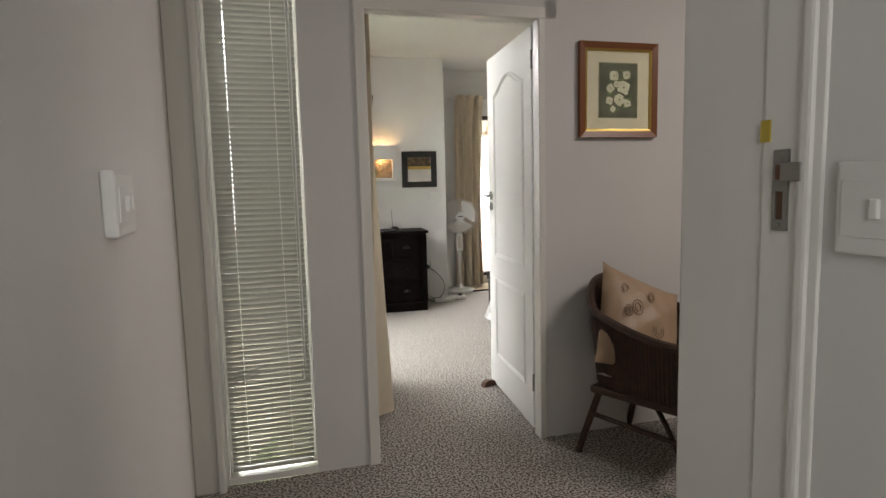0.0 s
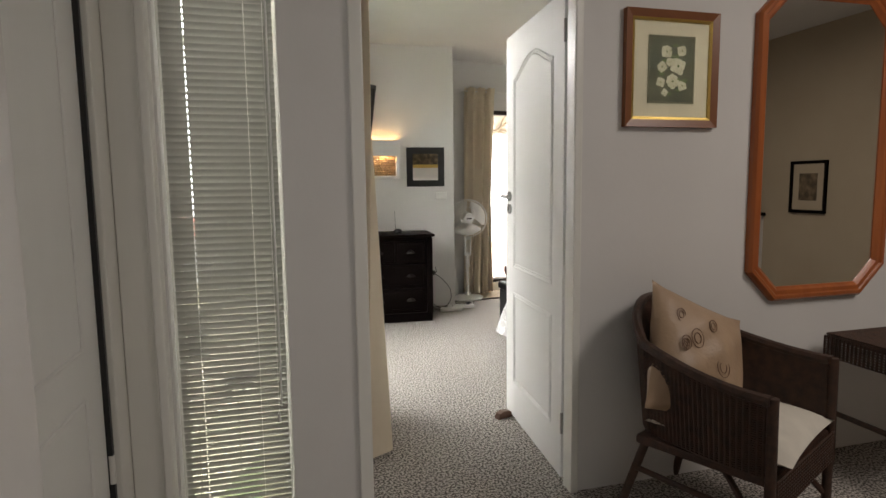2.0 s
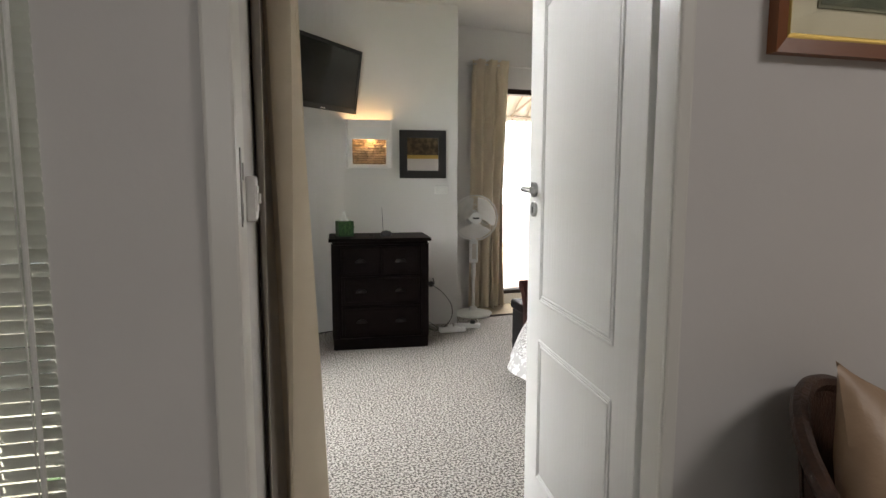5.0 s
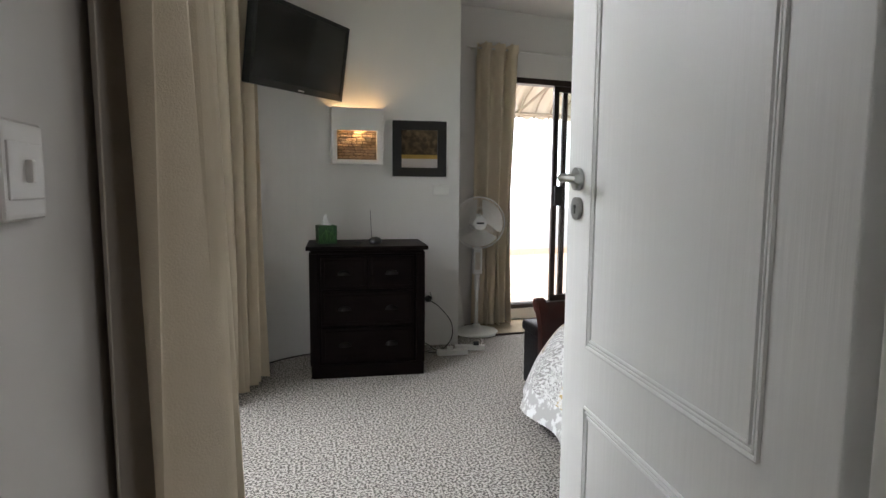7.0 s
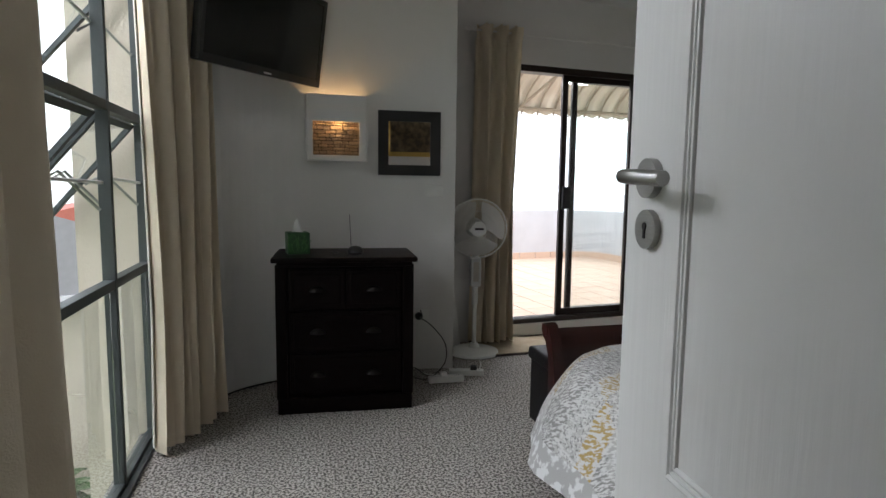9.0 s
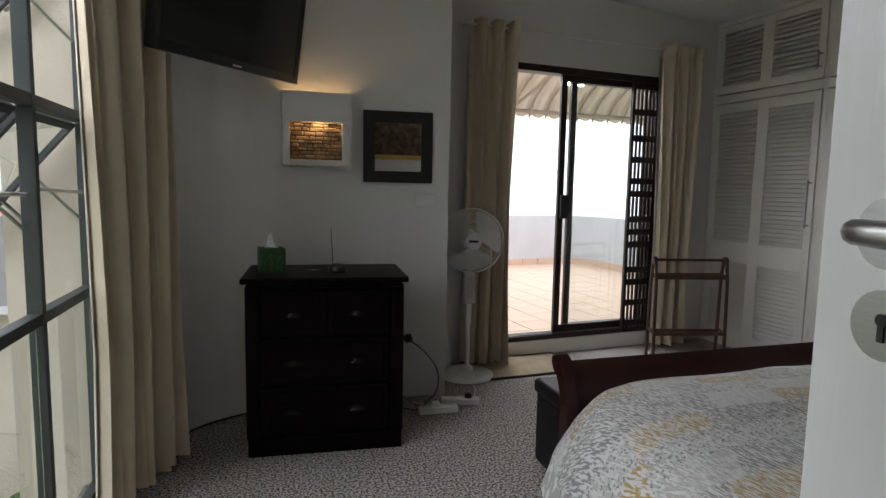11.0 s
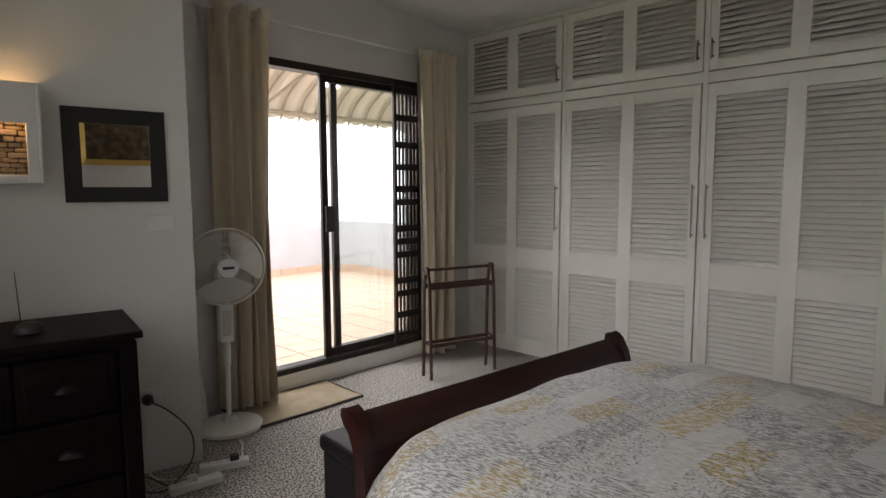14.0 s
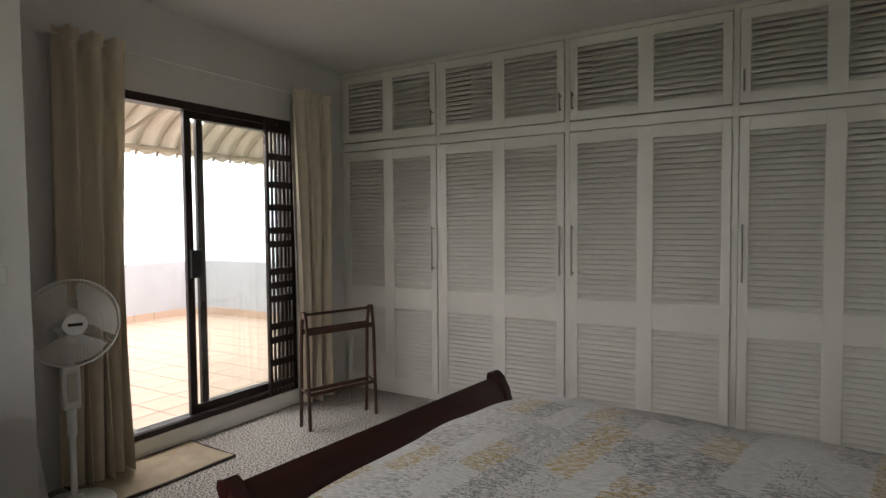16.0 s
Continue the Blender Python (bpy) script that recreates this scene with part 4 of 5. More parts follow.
def sliding_door():
    t = thing("door_2", "bronze aluminium sliding door to the terrace, slid open", "sliding door", SL, kind="structure")
    x0, x1, z0, z1 = 0.45, 1.98, 0.112, 2.14
    for n, b in (("head_rail", (x0, 0.0, z1 - 0.05, x1, 0.10, z1)), ("sill_track", (x0, -0.004, z0, x1, 0.10, z0 + 0.035)), ("frame_jamb", (x0, 0.0, z0, x0 + 0.04, 0.10, z1)), ("frame_jamb", (x1 - 0.035, 0.0, z0, x1, 0.10, z1))):
        part(n, box(*b, 0.003), M_BRONZE, t)
    for y in (0.02, 0.05, 0.08):
        part("track_rib", box(x0, y - 0.003, z0 + 0.035, x1, y + 0.003, z0 + 0.043), M_STEEL, t)

    def leaf(a, b, y, glass):
        p = part("sliding_leaf" if glass else "fixed_leaf", box(a, y, z0 + 0.04, a + 0.05, y + 0.028, z1 - 0.05, 0.003, box(b - 0.05, y, z0 + 0.04, b, y + 0.028, z1 - 0.05, 0.003, box(a, y, z0 + 0.04, b, y + 0.028, z0 + 0.095, 0.003, box(a, y, z1 - 0.095, b, y + 0.028, z1 - 0.05, 0.003)))), M_BRONZE, t)
        g = part("pane", box(a + 0.045, y + 0.012, z0 + 0.09, b - 0.045, y + 0.016, z1 - 0.09), M_GLASS, p)
        g.visible_shadow = False
        return p

    lf = leaf(1.085, 1.95, 0.030, True)
    part("pull", box(1.098, 0.004, 1.03, 1.172, 0.034, 1.21, 0.006), M_BLACK, lf, "black door pull")
    leaf(1.195, 1.945, 0.066, False)
    g = thing("security_gate", "dark brown folded trellis security gate at the sliding door", "security gate", SL)
    n = 7
    for k in range(n):
        x = 1.715 + k * 0.036
        part("upright", box(x - 0.008, -0.020, 0.13, x + 0.008, -0.004, 2.10, 0.002), M_BRONZE, g)
    rng = random.Random(3)
    z = 0.17
    while z < 2.06:
        part("lattice_band", box(1.70, -0.026, z, 1.95, -0.018, z + 0.03, 0.002), M_BRONZE, g)
        for k in range(n - 1):
            x = 1.715 + k * 0.036
            part("lattice_link", box(x, -0.024, z + 0.022, x + 0.036, -0.014, z + 0.05, 0.003), M_BRONZE, g)
        z += rng.choice((0.10, 0.165, 0.10, 0.20))
    part("gate_lock_bar", box(1.69, -0.03, 0.12, 1.708, 0.0, 2.11, 0.003), M_BRONZE, g)


sliding_door()

def gilt_painting():
    t = thing("framed_painting", "dusky oil painting in a bright gilt frame over the bed", "painting", HALL @ pose(1.55, T, 1.90, 0, 0, 180))
    part("frame", ring_frame(0.86, 0.66, 0.055, 0.035), M_GOLD, t, "bright gilt frame")
    part("canvas", box(-0.385, -0.014, -0.285, 0.385, -0.004, 0.285), M_DUSKPAINT, t)


gilt_painting()

# ---- wardrobes ----
WX = 4.765


def wardrobe(y0, y1, handle_low, label, copy_no):
    """One louvred unit, from y0 down to y1, fronts at x = WX; local x runs along the front, y into it."""
    w = y0 - y1
    t = thing("wardrobe", label, "wardrobe", pose(WX, y0, 0, 0, 0, -90), "louvred wardrobes")
    g = 0.018
    part("carcass_side", box(0.001, 0.022, 0, 0.017, 0.498, 2.605), M_LOUVRE, t)
    part("carcass_side", box(w - 0.017, 0.022, 0, w - 0.001, 0.498, 2.605), M_LOUVRE, t)
    part("back", box(0.0, 0.5, 0, w, 0.6, 2.607), M_LOUVRE, t)
    part("face_stile", box(-0.016, 0.002, 0, 0.016, 0.02, 2.607, 0.002), M_LOUVRE, t)
    if copy_no == 4:
        part("face_stile", box(w - 0.016, 0.002, 0, w + 0.016, 0.02, 2.607, 0.002), M_LOUVRE, t)
    part("mid_rail", box(0.016, 0.002, 1.965, w - 0.016, 0.02, 2.030, 0.002), M_LOUVRE, t)
    part("top_rail", box(0.016, 0.002, 2.575, w - 0.016, 0.02, 2.610, 0.002), M_LOUVRE, t)
    part("plinth", box(0.016, 0.01, 0, w - 0.016, 0.03, 0.05), M_LOUVRE, t)

    def door(name, z0, z1, openings, handle):
        a, b = g + 0.002, w - g - 0.002
        st, mid = 0.052, 0.095
        cw = (b - a - 2 * st - mid) / 2
        cols = [(a + st, a + st + cw), (b - st - cw, b - st)]
        yb0, yb1 = -0.006, 0.018
        d = part(name, box(cols[0][1], yb0, z0, cols[1][0], yb1, z1, 0.002, seg=1), M_LOUVRE, t)
        for x0, x1 in ((a, a + st), (b - st, b)):
            part("stile", box(x0, yb0, z0, x1, yb1, z1, 0.002, seg=1), M_LOUVRE, d)
        zs = [z0] + [q for o in openings for q in o] + [z1]
        for k in range(0, len(zs), 2):
            for x0, x1 in cols:
                part("rail", box(x0 - 0.0005, yb0 + 0.0006, zs[k], x1 + 0.0005, yb1, zs[k + 1]), M_LOUVRE, d)
        me = None
        for lo, hi in openings:
            n = round((hi - lo) / 0.0335)
            for x0, x1 in cols:
                for k in range(n):
                    z = lo + (k + 0.5) * (hi - lo) / n
                    if me is None:
                        o = part("slat", box(-cw / 2 - 0.002, -0.003, -0.0190, cw / 2 + 0.002, 0.003, 0.0190, 0.002, seg=1), M_LOUVRE, d)
                        me = o.data
                    else:
                        o = new("slat", me)
                        o.parent = d
                    o.matrix_basis = pose((x0 + x1) / 2, 0.008, z, -42 + random.uniform(-1.0, 1.0), 0, 0)
        hx = (b - 0.022) if handle == "far" else (a + 0.022)
        h0, h1 = (1.01, 1.345) if z0 < 1 else (2.10, 2.22)
        bm = rod((hx, -0.040, h0), (hx, -0.040, h1), 0.0055, n=10)
        for z in (h0 + 0.018, h1 - 0.018):
            rod((hx, -0.042, z), (hx, -0.004, z), 0.005, None, bm, 10)
        part("handle", bm, M_DARKSTEEL, d, "slim brushed steel bar handle", smooth=True)
        ex = a if handle == "far" else b
        for z in ((0.25, 1.0, 1.75) if z0 < 1 else (2.12, 2.42)):
            part("hinge", rod((ex, -0.008, z), (ex, -0.008, z + 0.055), 0.005, n=8), M_LOUVRE, d)
        return d

    door("door", 0.055, 1.957, ((0.125, 0.690), (0.855, 1.880)), handle_low)
    door("top_door", 2.038, 2.568, ((2.095, 2.510),), handle_low)
    return t


LOUVRE = "cream painted wardrobe unit with louvred doors and a steel bar handle"
for k, (y0, y1, hd) in enumerate(((7.305, 6.373, "far"), (6.373, 5.37, "far"), (5.37, 4.365, "near"), (4.365, 3.40, "near"), (3.40, 2.66, "near"))):
    wardrobe(y0, y1, hd, LOUVRE, k)
setting("wardrobe_filler", box(WX + 0.004, 7.322, 0, 5.38, 7.332, 2.70), M_WALL, None, "white plastered filler between wardrobe and sliding door wall")

# ---- bed ----
BED = pose(2.980, 5.41, 0, 0, 0, -5.5) @ Matrix.Diagonal((1, 1, 0.93, 1))


def sleigh_bed():
    t = thing("sleigh_bed", "red-brown mahogany sleigh bed with a scrolled footboard", "bed", BED)
    prof = [(0.00, 0.08), (0.00, 0.30), (0.012, 0.40), (0.035, 0.50), (0.075, 0.565), (0.105, 0.585), (0.125, 0.572), (0.12, 0.548), (0.098, 0.535), (0.07, 0.515), (0.05, 0.46), (0.038, 0.38), (0.034, 0.30), (0.034, 0.08)]
    M = Matrix(((0, 0, 1, 0), (1, 0, 0, 0), (0, 1, 0, 0), (0, 0, 0, 1)))
    part("footboard", prism(prof, -0.78, 0.78, None, M), M_BEDWOOD, t, smooth=True)
    big = [(-0.012, 0.0), (-0.014, 0.30), (0.0, 0.42), (0.025, 0.52), (0.06, 0.59), (0.10, 0.618), (0.135, 0.605), (0.142, 0.575), (0.125, 0.545), (0.095, 0.525), (0.068, 0.47), (0.055, 0.38), (0.055, 0.0)]
    for a, b in ((-0.825, -0.775), (0.775, 0.825)):
        part("foot_post", prism(big, a, b, None, M), M_BEDWOOD, t, smooth=True)
        part("post_boss", rod((a - 0.004, 0.10, 0.582), (b + 0.004, 0.10, 0.582), 0.030, n=20), M_BEDWOOD, t, smooth=True)
    for a in (-0.80, 0.77):
        part("side_rail", box(a, -2.0, 0.16, a + 0.03, 0.0, 0.36, 0.004), M_BEDWOOD, t)
    part("head_post", box(-0.82, -2.06, 0, -0.76, -2.0, 0.95, 0.01), M_BEDWOOD, t)
    part("head_post", box(0.76, -2.06, 0, 0.82, -2.0, 0.95, 0.01), M_BEDWOOD, t)
    part("headboard", box(-0.76, -2.05, 0.2, 0.76, -2.01, 0.95, 0.008), M_BEDWOOD, t)
    part("mattress", box(-0.74, -1.98, 0.22, 0.74, -0.06, 0.47, 0.04), M_CUSHION, t)


sleigh_bed()


def quilt():
    t = thing("quilt", "patchwork quilt in white, grey and ochre draped over the bed", "quilt", BED)
    n = 120
    hx, hy, cy = 0.84, 0.95, -1.0

    def point(k, r, drop):
        a = 2 * math.pi * k / n
        c, s = math.cos(a), math.sin(a)
        p = 5.0
        q = (abs(c) ** p + abs(s) ** p) ** (-1 / p)
        x, y = hx * q * c, hy * q * s
        wob = noise.noise(Vector((x * 2.2 * r, y * 2.2 * r, 1.7)))
        if drop <= 0:
            z = 0.585 - 0.055 * r ** 4 + 0.016 * wob + 0.02 * (1 - r)
            x, y = x * r, y * r
        else:
            fold = math.sin(k * 2 * math.pi / n * 17 + 2 * wob) * 0.028 * drop
            out = 0.02 + 0.21 * drop ** 0.6 + fold
            z = 0.53 - 0.38 * drop - 0.03 * (1 - (1 - min(1, drop * 3)) ** 2) + 0.02 * noise.noise(Vector((x * 3, y * 3, 5)))
            x, y = x * (1 + out / hx), y * (1 + out / hy)
        y = min(cy + y, -0.012 - 0.01 * drop)
        return (x, y, z)

    def rings(levels):
        bm = bmesh.new()
        rows = [[bm.verts.new(point(k, r, dr)) for k in range(n)] for r, dr in levels]
        for a, b in zip(rows, rows[1:]):
            for k in range(n):
                bm.faces.new((a[k], a[(k + 1) % n], b[(k + 1) % n], b[k]))
        return bm, rows

    levels = [(0.04 + 0.96 * (j / 26), 0) for j in range(27)] + [(1, 0.04), (1, 0.10), (1, 0.2), (1, 0.32), (1, 0.45), (1, 0.58), (1, 0.70)]
    bm, rows = rings(levels)
    bm.faces.new(rows[0])
    part("quilt_top", bm, M_QUILT, t, smooth=True)
    bm, rows = rings([(1, 0.70), (1, 0.80), (1, 0.90), (1, 1.0)])
    part("border", bm, M_VALANCE, t, "grey border printed with white leaves", smooth=True)


quilt()


def ottoman():
    t = thing("ottoman_bench", "black leather storage ottoman behind the bed's footboard", "ottoman", pose(2.752, 5.567, 0, 0, 0, -5.5))
    part("base", box(-0.55, -0.10, 0.02, 0.55, 0.20, 0.335, 0.012), M_LEATHER, t)
    bm = box(-0.565, -0.11, 0.335, 0.565, 0.21, 0.40, 0.025, seg=4)
    part("padded_lid", bm, M_LEATHER, t, smooth=True)
    for x in (-0.5, 0.5):
        for y in (-0.07, 0.16):
            part("foot", rod((x, y, 0), (x, y, 0.02), 0.02), M_BLACK, t)


ottoman()


def towel_stand():
    t = thing("towel_stand", "slim brown wooden towel stand by the sliding door", "towel stand", pose(4.055, 6.765, 0, 0, 0, -18))
    h = 0.765
    for x in (-0.262, 0.262):
        for sy in (-1, 1):
            part("leg", tube(smooth_line([(x, sy * 0.062, 0.0), (x, sy * 0.052, 0.25), (x, sy * 0.042, 0.60), (x, sy * 0.020, h - 0.01)], 5), 0.0125, None, 8), M_STANDWOOD, t, smooth=True)
        part("shoulder", rod((x - 0.011, 0, h - 0.005), (x + 0.011, 0, h - 0.005), 0.028, n=18), M_STANDWOOD, t, smooth=True)
        part("side_rail", rod((x, -0.052, 0.235), (x, 0.052, 0.262), 0.008), M_STANDWOOD, t, smooth=True)
    part("top_bar", rod((-0.262, 0, h), (0.262, 0, h), 0.010), M_STANDWOOD, t, smooth=True)
    part("slatted_bar", box(-0.262, -0.050, h - 0.135, 0.262, -0.034, h - 0.10, 0.004), M_STANDWOOD, t)
    part("slatted_bar", box(-0.262, 0.034, h - 0.135, 0.262, 0.050, h - 0.10, 0.004), M_STANDWOOD, t)
    for y in (-0.052, 0.052):
        part("low_bar", box(-0.262, y - 0.008, 0.225, 0.262, y + 0.008, 0.25, 0.004), M_STANDWOOD, t)


towel_stand()


def door_mat():
    t = thing("door_mat", "worn beige door mat with a dark bound edge", "mat", pose(2.895, 7.105, 0, 0, 0, -2))
    part("mat_top", sheet(lambda s, v: ((s - 0.5) * 0.72, (v - 0.5) * 0.42, 0.008 + 0.004 * math.sin(9 * s + 4 * v)), 20, 12, 0.006), M_MAT, t, smooth=True)
    for p, q in (((-0.365, -0.215), (0.365, -0.215)), ((0.365, -0.215), (0.365, 0.215)), ((0.365, 0.215), (-0.365, 0.215)), ((-0.365, 0.215), (-0.365, -0.215))):
        part("binding", rod((*p, 0.008), (*q, 0.008), 0.008, n=8), M_MATEDGE, t, smooth=True)


door_mat()

# ---- chest wall ----


def chest_of_drawers():
    t = thing("chest_of_drawers", "dark-stained wooden chest of four drawers with cup pulls", "chest of drawers", pose(1.358, 6.250, 0, 0, 0, -10))
    w, d, h = 0.66, 0.43, 0.83
    part("carcass", box(-w / 2, 0.012, 0.06, w / 2, d, h - 0.025, 0.004), M_DARKWOOD, t)
    part("top", box(-w / 2 - 0.045, -0.035, h - 0.026, w / 2 + 0.045, d + 0.01, h, 0.007), M_DARKWOOD, t)
    part("cornice", box(-w / 2 - 0.02, -0.012, h - 0.05, w / 2 + 0.02, d, h - 0.024, 0.009), M_DARKWOOD, t)
    part("plinth", box(-w / 2 - 0.022, -0.014, 0.0, w / 2 + 0.022, d, 0.085, 0.008), M_DARKWOOD, t)
    for s in (-1, 1):
        part("corner_post", box(s * w / 2 - 0.028, -0.004, 0.08, s * w / 2 + 0.028, 0.05, h - 0.04, 0.005), M_DARKWOOD, t)
    rows = [(0.56, 0.765, 2), (0.335, 0.545, 1), (0.105, 0.32, 1)]
    for z0, z1, n in rows:
        span = w - 0.075
        for k in range(n):
            a = -span / 2 + k * span / n + 0.004
            b = a + span / n - 0.008
            dr = part("drawer", box(a, -0.006, z0, b, 0.03, z1, 0.006), M_DARKWOOD, t)
            part("drawer_field", box(a + 0.022, -0.010, z0 + 0.022, b - 0.022, 0.0, z1 - 0.022, 0.005), M_DARKWOOD, dr)
            for x in ([(a + b) / 2] if n == 2 else [-0.145, 0.145]):
                bm = bmesh.new()
                g = []
                for i in range(7):
                    ph = math.pi * i / 6
                    g.append([bm.verts.new((x - 0.042 * math.cos(ph) * math.cos(q * math.pi / 10), -0.010 - 0.024 * math.sin(q * math.pi / 10), (z0 + z1) / 2 - 0.012 + 0.030 * math.sin(ph) * math.cos(q * math.pi / 10 * 0.8))) for q in range(6)])
                for i in range(6):
                    for q in range(5):
                        bm.faces.new((g[i][q], g[i + 1][q], g[i + 1][q + 1], g[i][q + 1]))
                bmesh.ops.solidify(bm, geom=bm.faces[:], thickness=0.002)
                part("cup_pull", bm, M_CUP, dr, "tarnished metal cup pull", smooth=True)


M_CUP = material("tarnished_pewter", (0.055, 0.05, 0.047), 0.42, 0.9, scale=40, bump=0.1)
chest_of_drawers()
CH = pose(1.358, 6.250, 0.83, 0, 0, -10)


def on_chest():
    t = thing("tissue_box", "green printed tissue box with a white tissue standing up", "tissue box", CH @ pose(-0.255, 0.20, 0, 0, 0, 12))
    part("carton", box(-0.058, -0.058, 0, 0.058, 0.058, 0.115, 0.002), M_GREEN, t)
    rng = random.Random(5)
    for k in range(9):
        x = rng.uniform(-0.045, 0.045)
        part("printed_leaf", tube(smooth_line([(x, -0.0588, 0.01), (x + rng.uniform(-0.02, 0.02), -0.0588, 0.05), (x + rng.uniform(-0.03, 0.03), -0.0588, rng.uniform(0.07, 0.105))], 4), 0.0016, None, 5), material("pale_green_print", (0.06, 0.16, 0.04), 0.6, scale=30) if k == 0 else bpy.data.materials["pale_green_print"], t)
    bm = sheet(lambda s, v: (0.03 * (s - 0.5) * (1.4 - v) * 1.6, 0.016 * math.sin(s * 5 + v * 2), 0.105 + 0.085 * v * (1 - 0.5 * abs(s - 0.45))), 10, 8, 0.001)
    part("tissue", bm, M_PAPER, t, smooth=True)
    a = thing("aerial", "small black indoor aerial with a thin upright rod", "aerial", CH @ pose(0.055, 0.16, 0))
    part("puck", lathe([(0.040, 0), (0.046, 0.008), (0.044, 0.022), (0.030, 0.036), (0.010, 0.042)], None, 20), M_BLACK, a, smooth=True)
    part("rod", rod((-0.022, 0, 0.03), (-0.030, 0.0, 0.215), 0.0022, 0.0014, n=6), M_BLACK, a)
    r = thing("coin_dish", "small flat dark dish lying on the chest", "dish", CH @ pose(-0.055, 0.17, 0))
    part("dish", lathe([(0.018, 0), (0.028, 0.006), (0.027, 0.009), (0.016, 0.004)], None, 16), M_BLACKFRAME, r, smooth=True)


on_chest()


def niche_lamp():
    m = pose(1.42, 6.876, 0.009, 0, 0, -4)
    t = thing("wall_lamp", "white plaster wall uplighter with a lit stacked-stone niche", "wall lamp", m)
    x0, x1, y0, z0, z1 = -0.18, 0.18, -0.115, 1.338, 1.724
    n0, n1, nb, nt = -0.143, 0.130, 1.370, 1.568
    part("side", box(x0, y0, z0, x0 + 0.012, 0, z1, 0.004), M_WALL, t)
    part("side", box(x1 - 0.012, y0, z0, x1, 0, z1, 0.004), M_WALL, t)
    part("front_panel", box(x0 + 0.012, y0, nt, x1 - 0.012, y0 + 0.012, z1, 0.003), M_WALL, t)
    part("frame_side", box(x0 + 0.012, y0, z0, n0, y0 + 0.014, nt, 0.003), M_WALL, t)
    part("frame_side", box(n1, y0, z0, x1 - 0.012, y0 + 0.014, nt, 0.003), M_WALL, t)
    part("frame_sill", box(n0, y0, z0, n1, y0 + 0.014, nb, 0.003), M_WALL, t)
    part("bottom", box(x0 + 0.012, y0 + 0.012, z0, x1 - 0.012, 0, z0 + 0.012), M_WALL, t)
    part("stone_back", box(n0 - 0.02, -0.035, z0 + 0.012, n1 + 0.02, -0.01, nt + 0.02), M_MORTAR, t)
    rng = random.Random(9)
    z = nb - 0.012
    while z < nt + 0.01:
        h = rng.uniform(0.016, 0.026)
        x = n0 - 0.02
        while x < n1 + 0.01:
            ww = rng.uniform(0.03, 0.075)
            x2 = min(x + ww, n1 + 0.02)
            part("stone", box(x + 0.0015, -0.045 - rng.uniform(0, 0.018), z + 0.0015, x2 - 0.0015, -0.034, z + h - 0.0015, 0.004, seg=1), M_STONE, t)
            x = x2
        z += h
    b = thing("lamp_bulb", "small warm bulb inside the wall uplighter", "bulb", m)
    mm = bpy.data.materials.new("bulb_glow")
    mm.use_nodes = True
    bs = mm.node_tree.nodes["Principled BSDF"]
    bs.inputs["Emission Color"].default_value, bs.inputs["Emission Strength"].default_value = (1, 0.66, 0.28, 1), 12
    part("globe", ball((0, -0.062, 1.635), 0.014), mm, b, smooth=True)
    part("holder", rod((0, -0.062, 1.648), (0, -0.01, 1.66), 0.008), M_PLASTIC, b)
    lamp("wall_lamp_light", "POINT", m @ pose(0, -0.066, 1.612), 2.2, (1, 0.62, 0.26), soft=0.02)


niche_lamp()


def square_mirror():
    t = thing("wall_mirror", "small square mirror in a wide black frame", "mirror", pose(1.878, 6.828, 1.468, 0, 0, -9.5))
    part("frame", ring_frame(0.395, 0.40, 0.065, 0.024), M_BLACKFRAME, t)
    part("mirror_glass", box(-0.136, -0.014, -0.138, 0.136, -0.006, 0.138), M_MIRROR, t)


square_mirror()
t = thing("wall_socket", "blank white cover plate under the small mirror", "wall plate", pose(2.035, 6.795, 1.172, 0, 0, -11))
part("plate", box(-0.06, -0.010, -0.036, 0.06, 0, 0.036, 0.004), M_PLASTIC, t)


def television():
    t = thing("television", "black flat television tilted down on a corner wall bracket", "television", pose(1.022, 6.50, 2.012, 9, -1.4, 47.6))
    w, h = 0.95, 0.49
    part("casing", box(-w / 2, 0.0, -h / 2, w / 2, 0.05, h / 2, 0.012, seg=3), M_BLACK, t)
    part("bezel", ring_frame(w, h, 0.026, 0.008), M_BLACK, t)
    part("screen", box(-w / 2 + 0.024, -0.002, -h / 2 + 0.04, w / 2 - 0.024, 0.001, h / 2 - 0.024), M_SCREEN, t)
    part("badge", box(-0.03, -0.009, -h / 2 + 0.009, 0.03, -0.007, -h / 2 + 0.017), M_PLASTIC, t, "small pale maker's badge")
    part("mount_plate", box(-0.1, 0.05, -0.1, 0.1, 0.065, 0.1, 0.004), M_BLACK, t)
    part("bracket_arm", tube([(0, 0.06, 0), (-0.03, 0.14, 0.005), (0.0, 0.24, 0.01)], 0.02, None, 8), M_BLACK, t, smooth=True)


television()


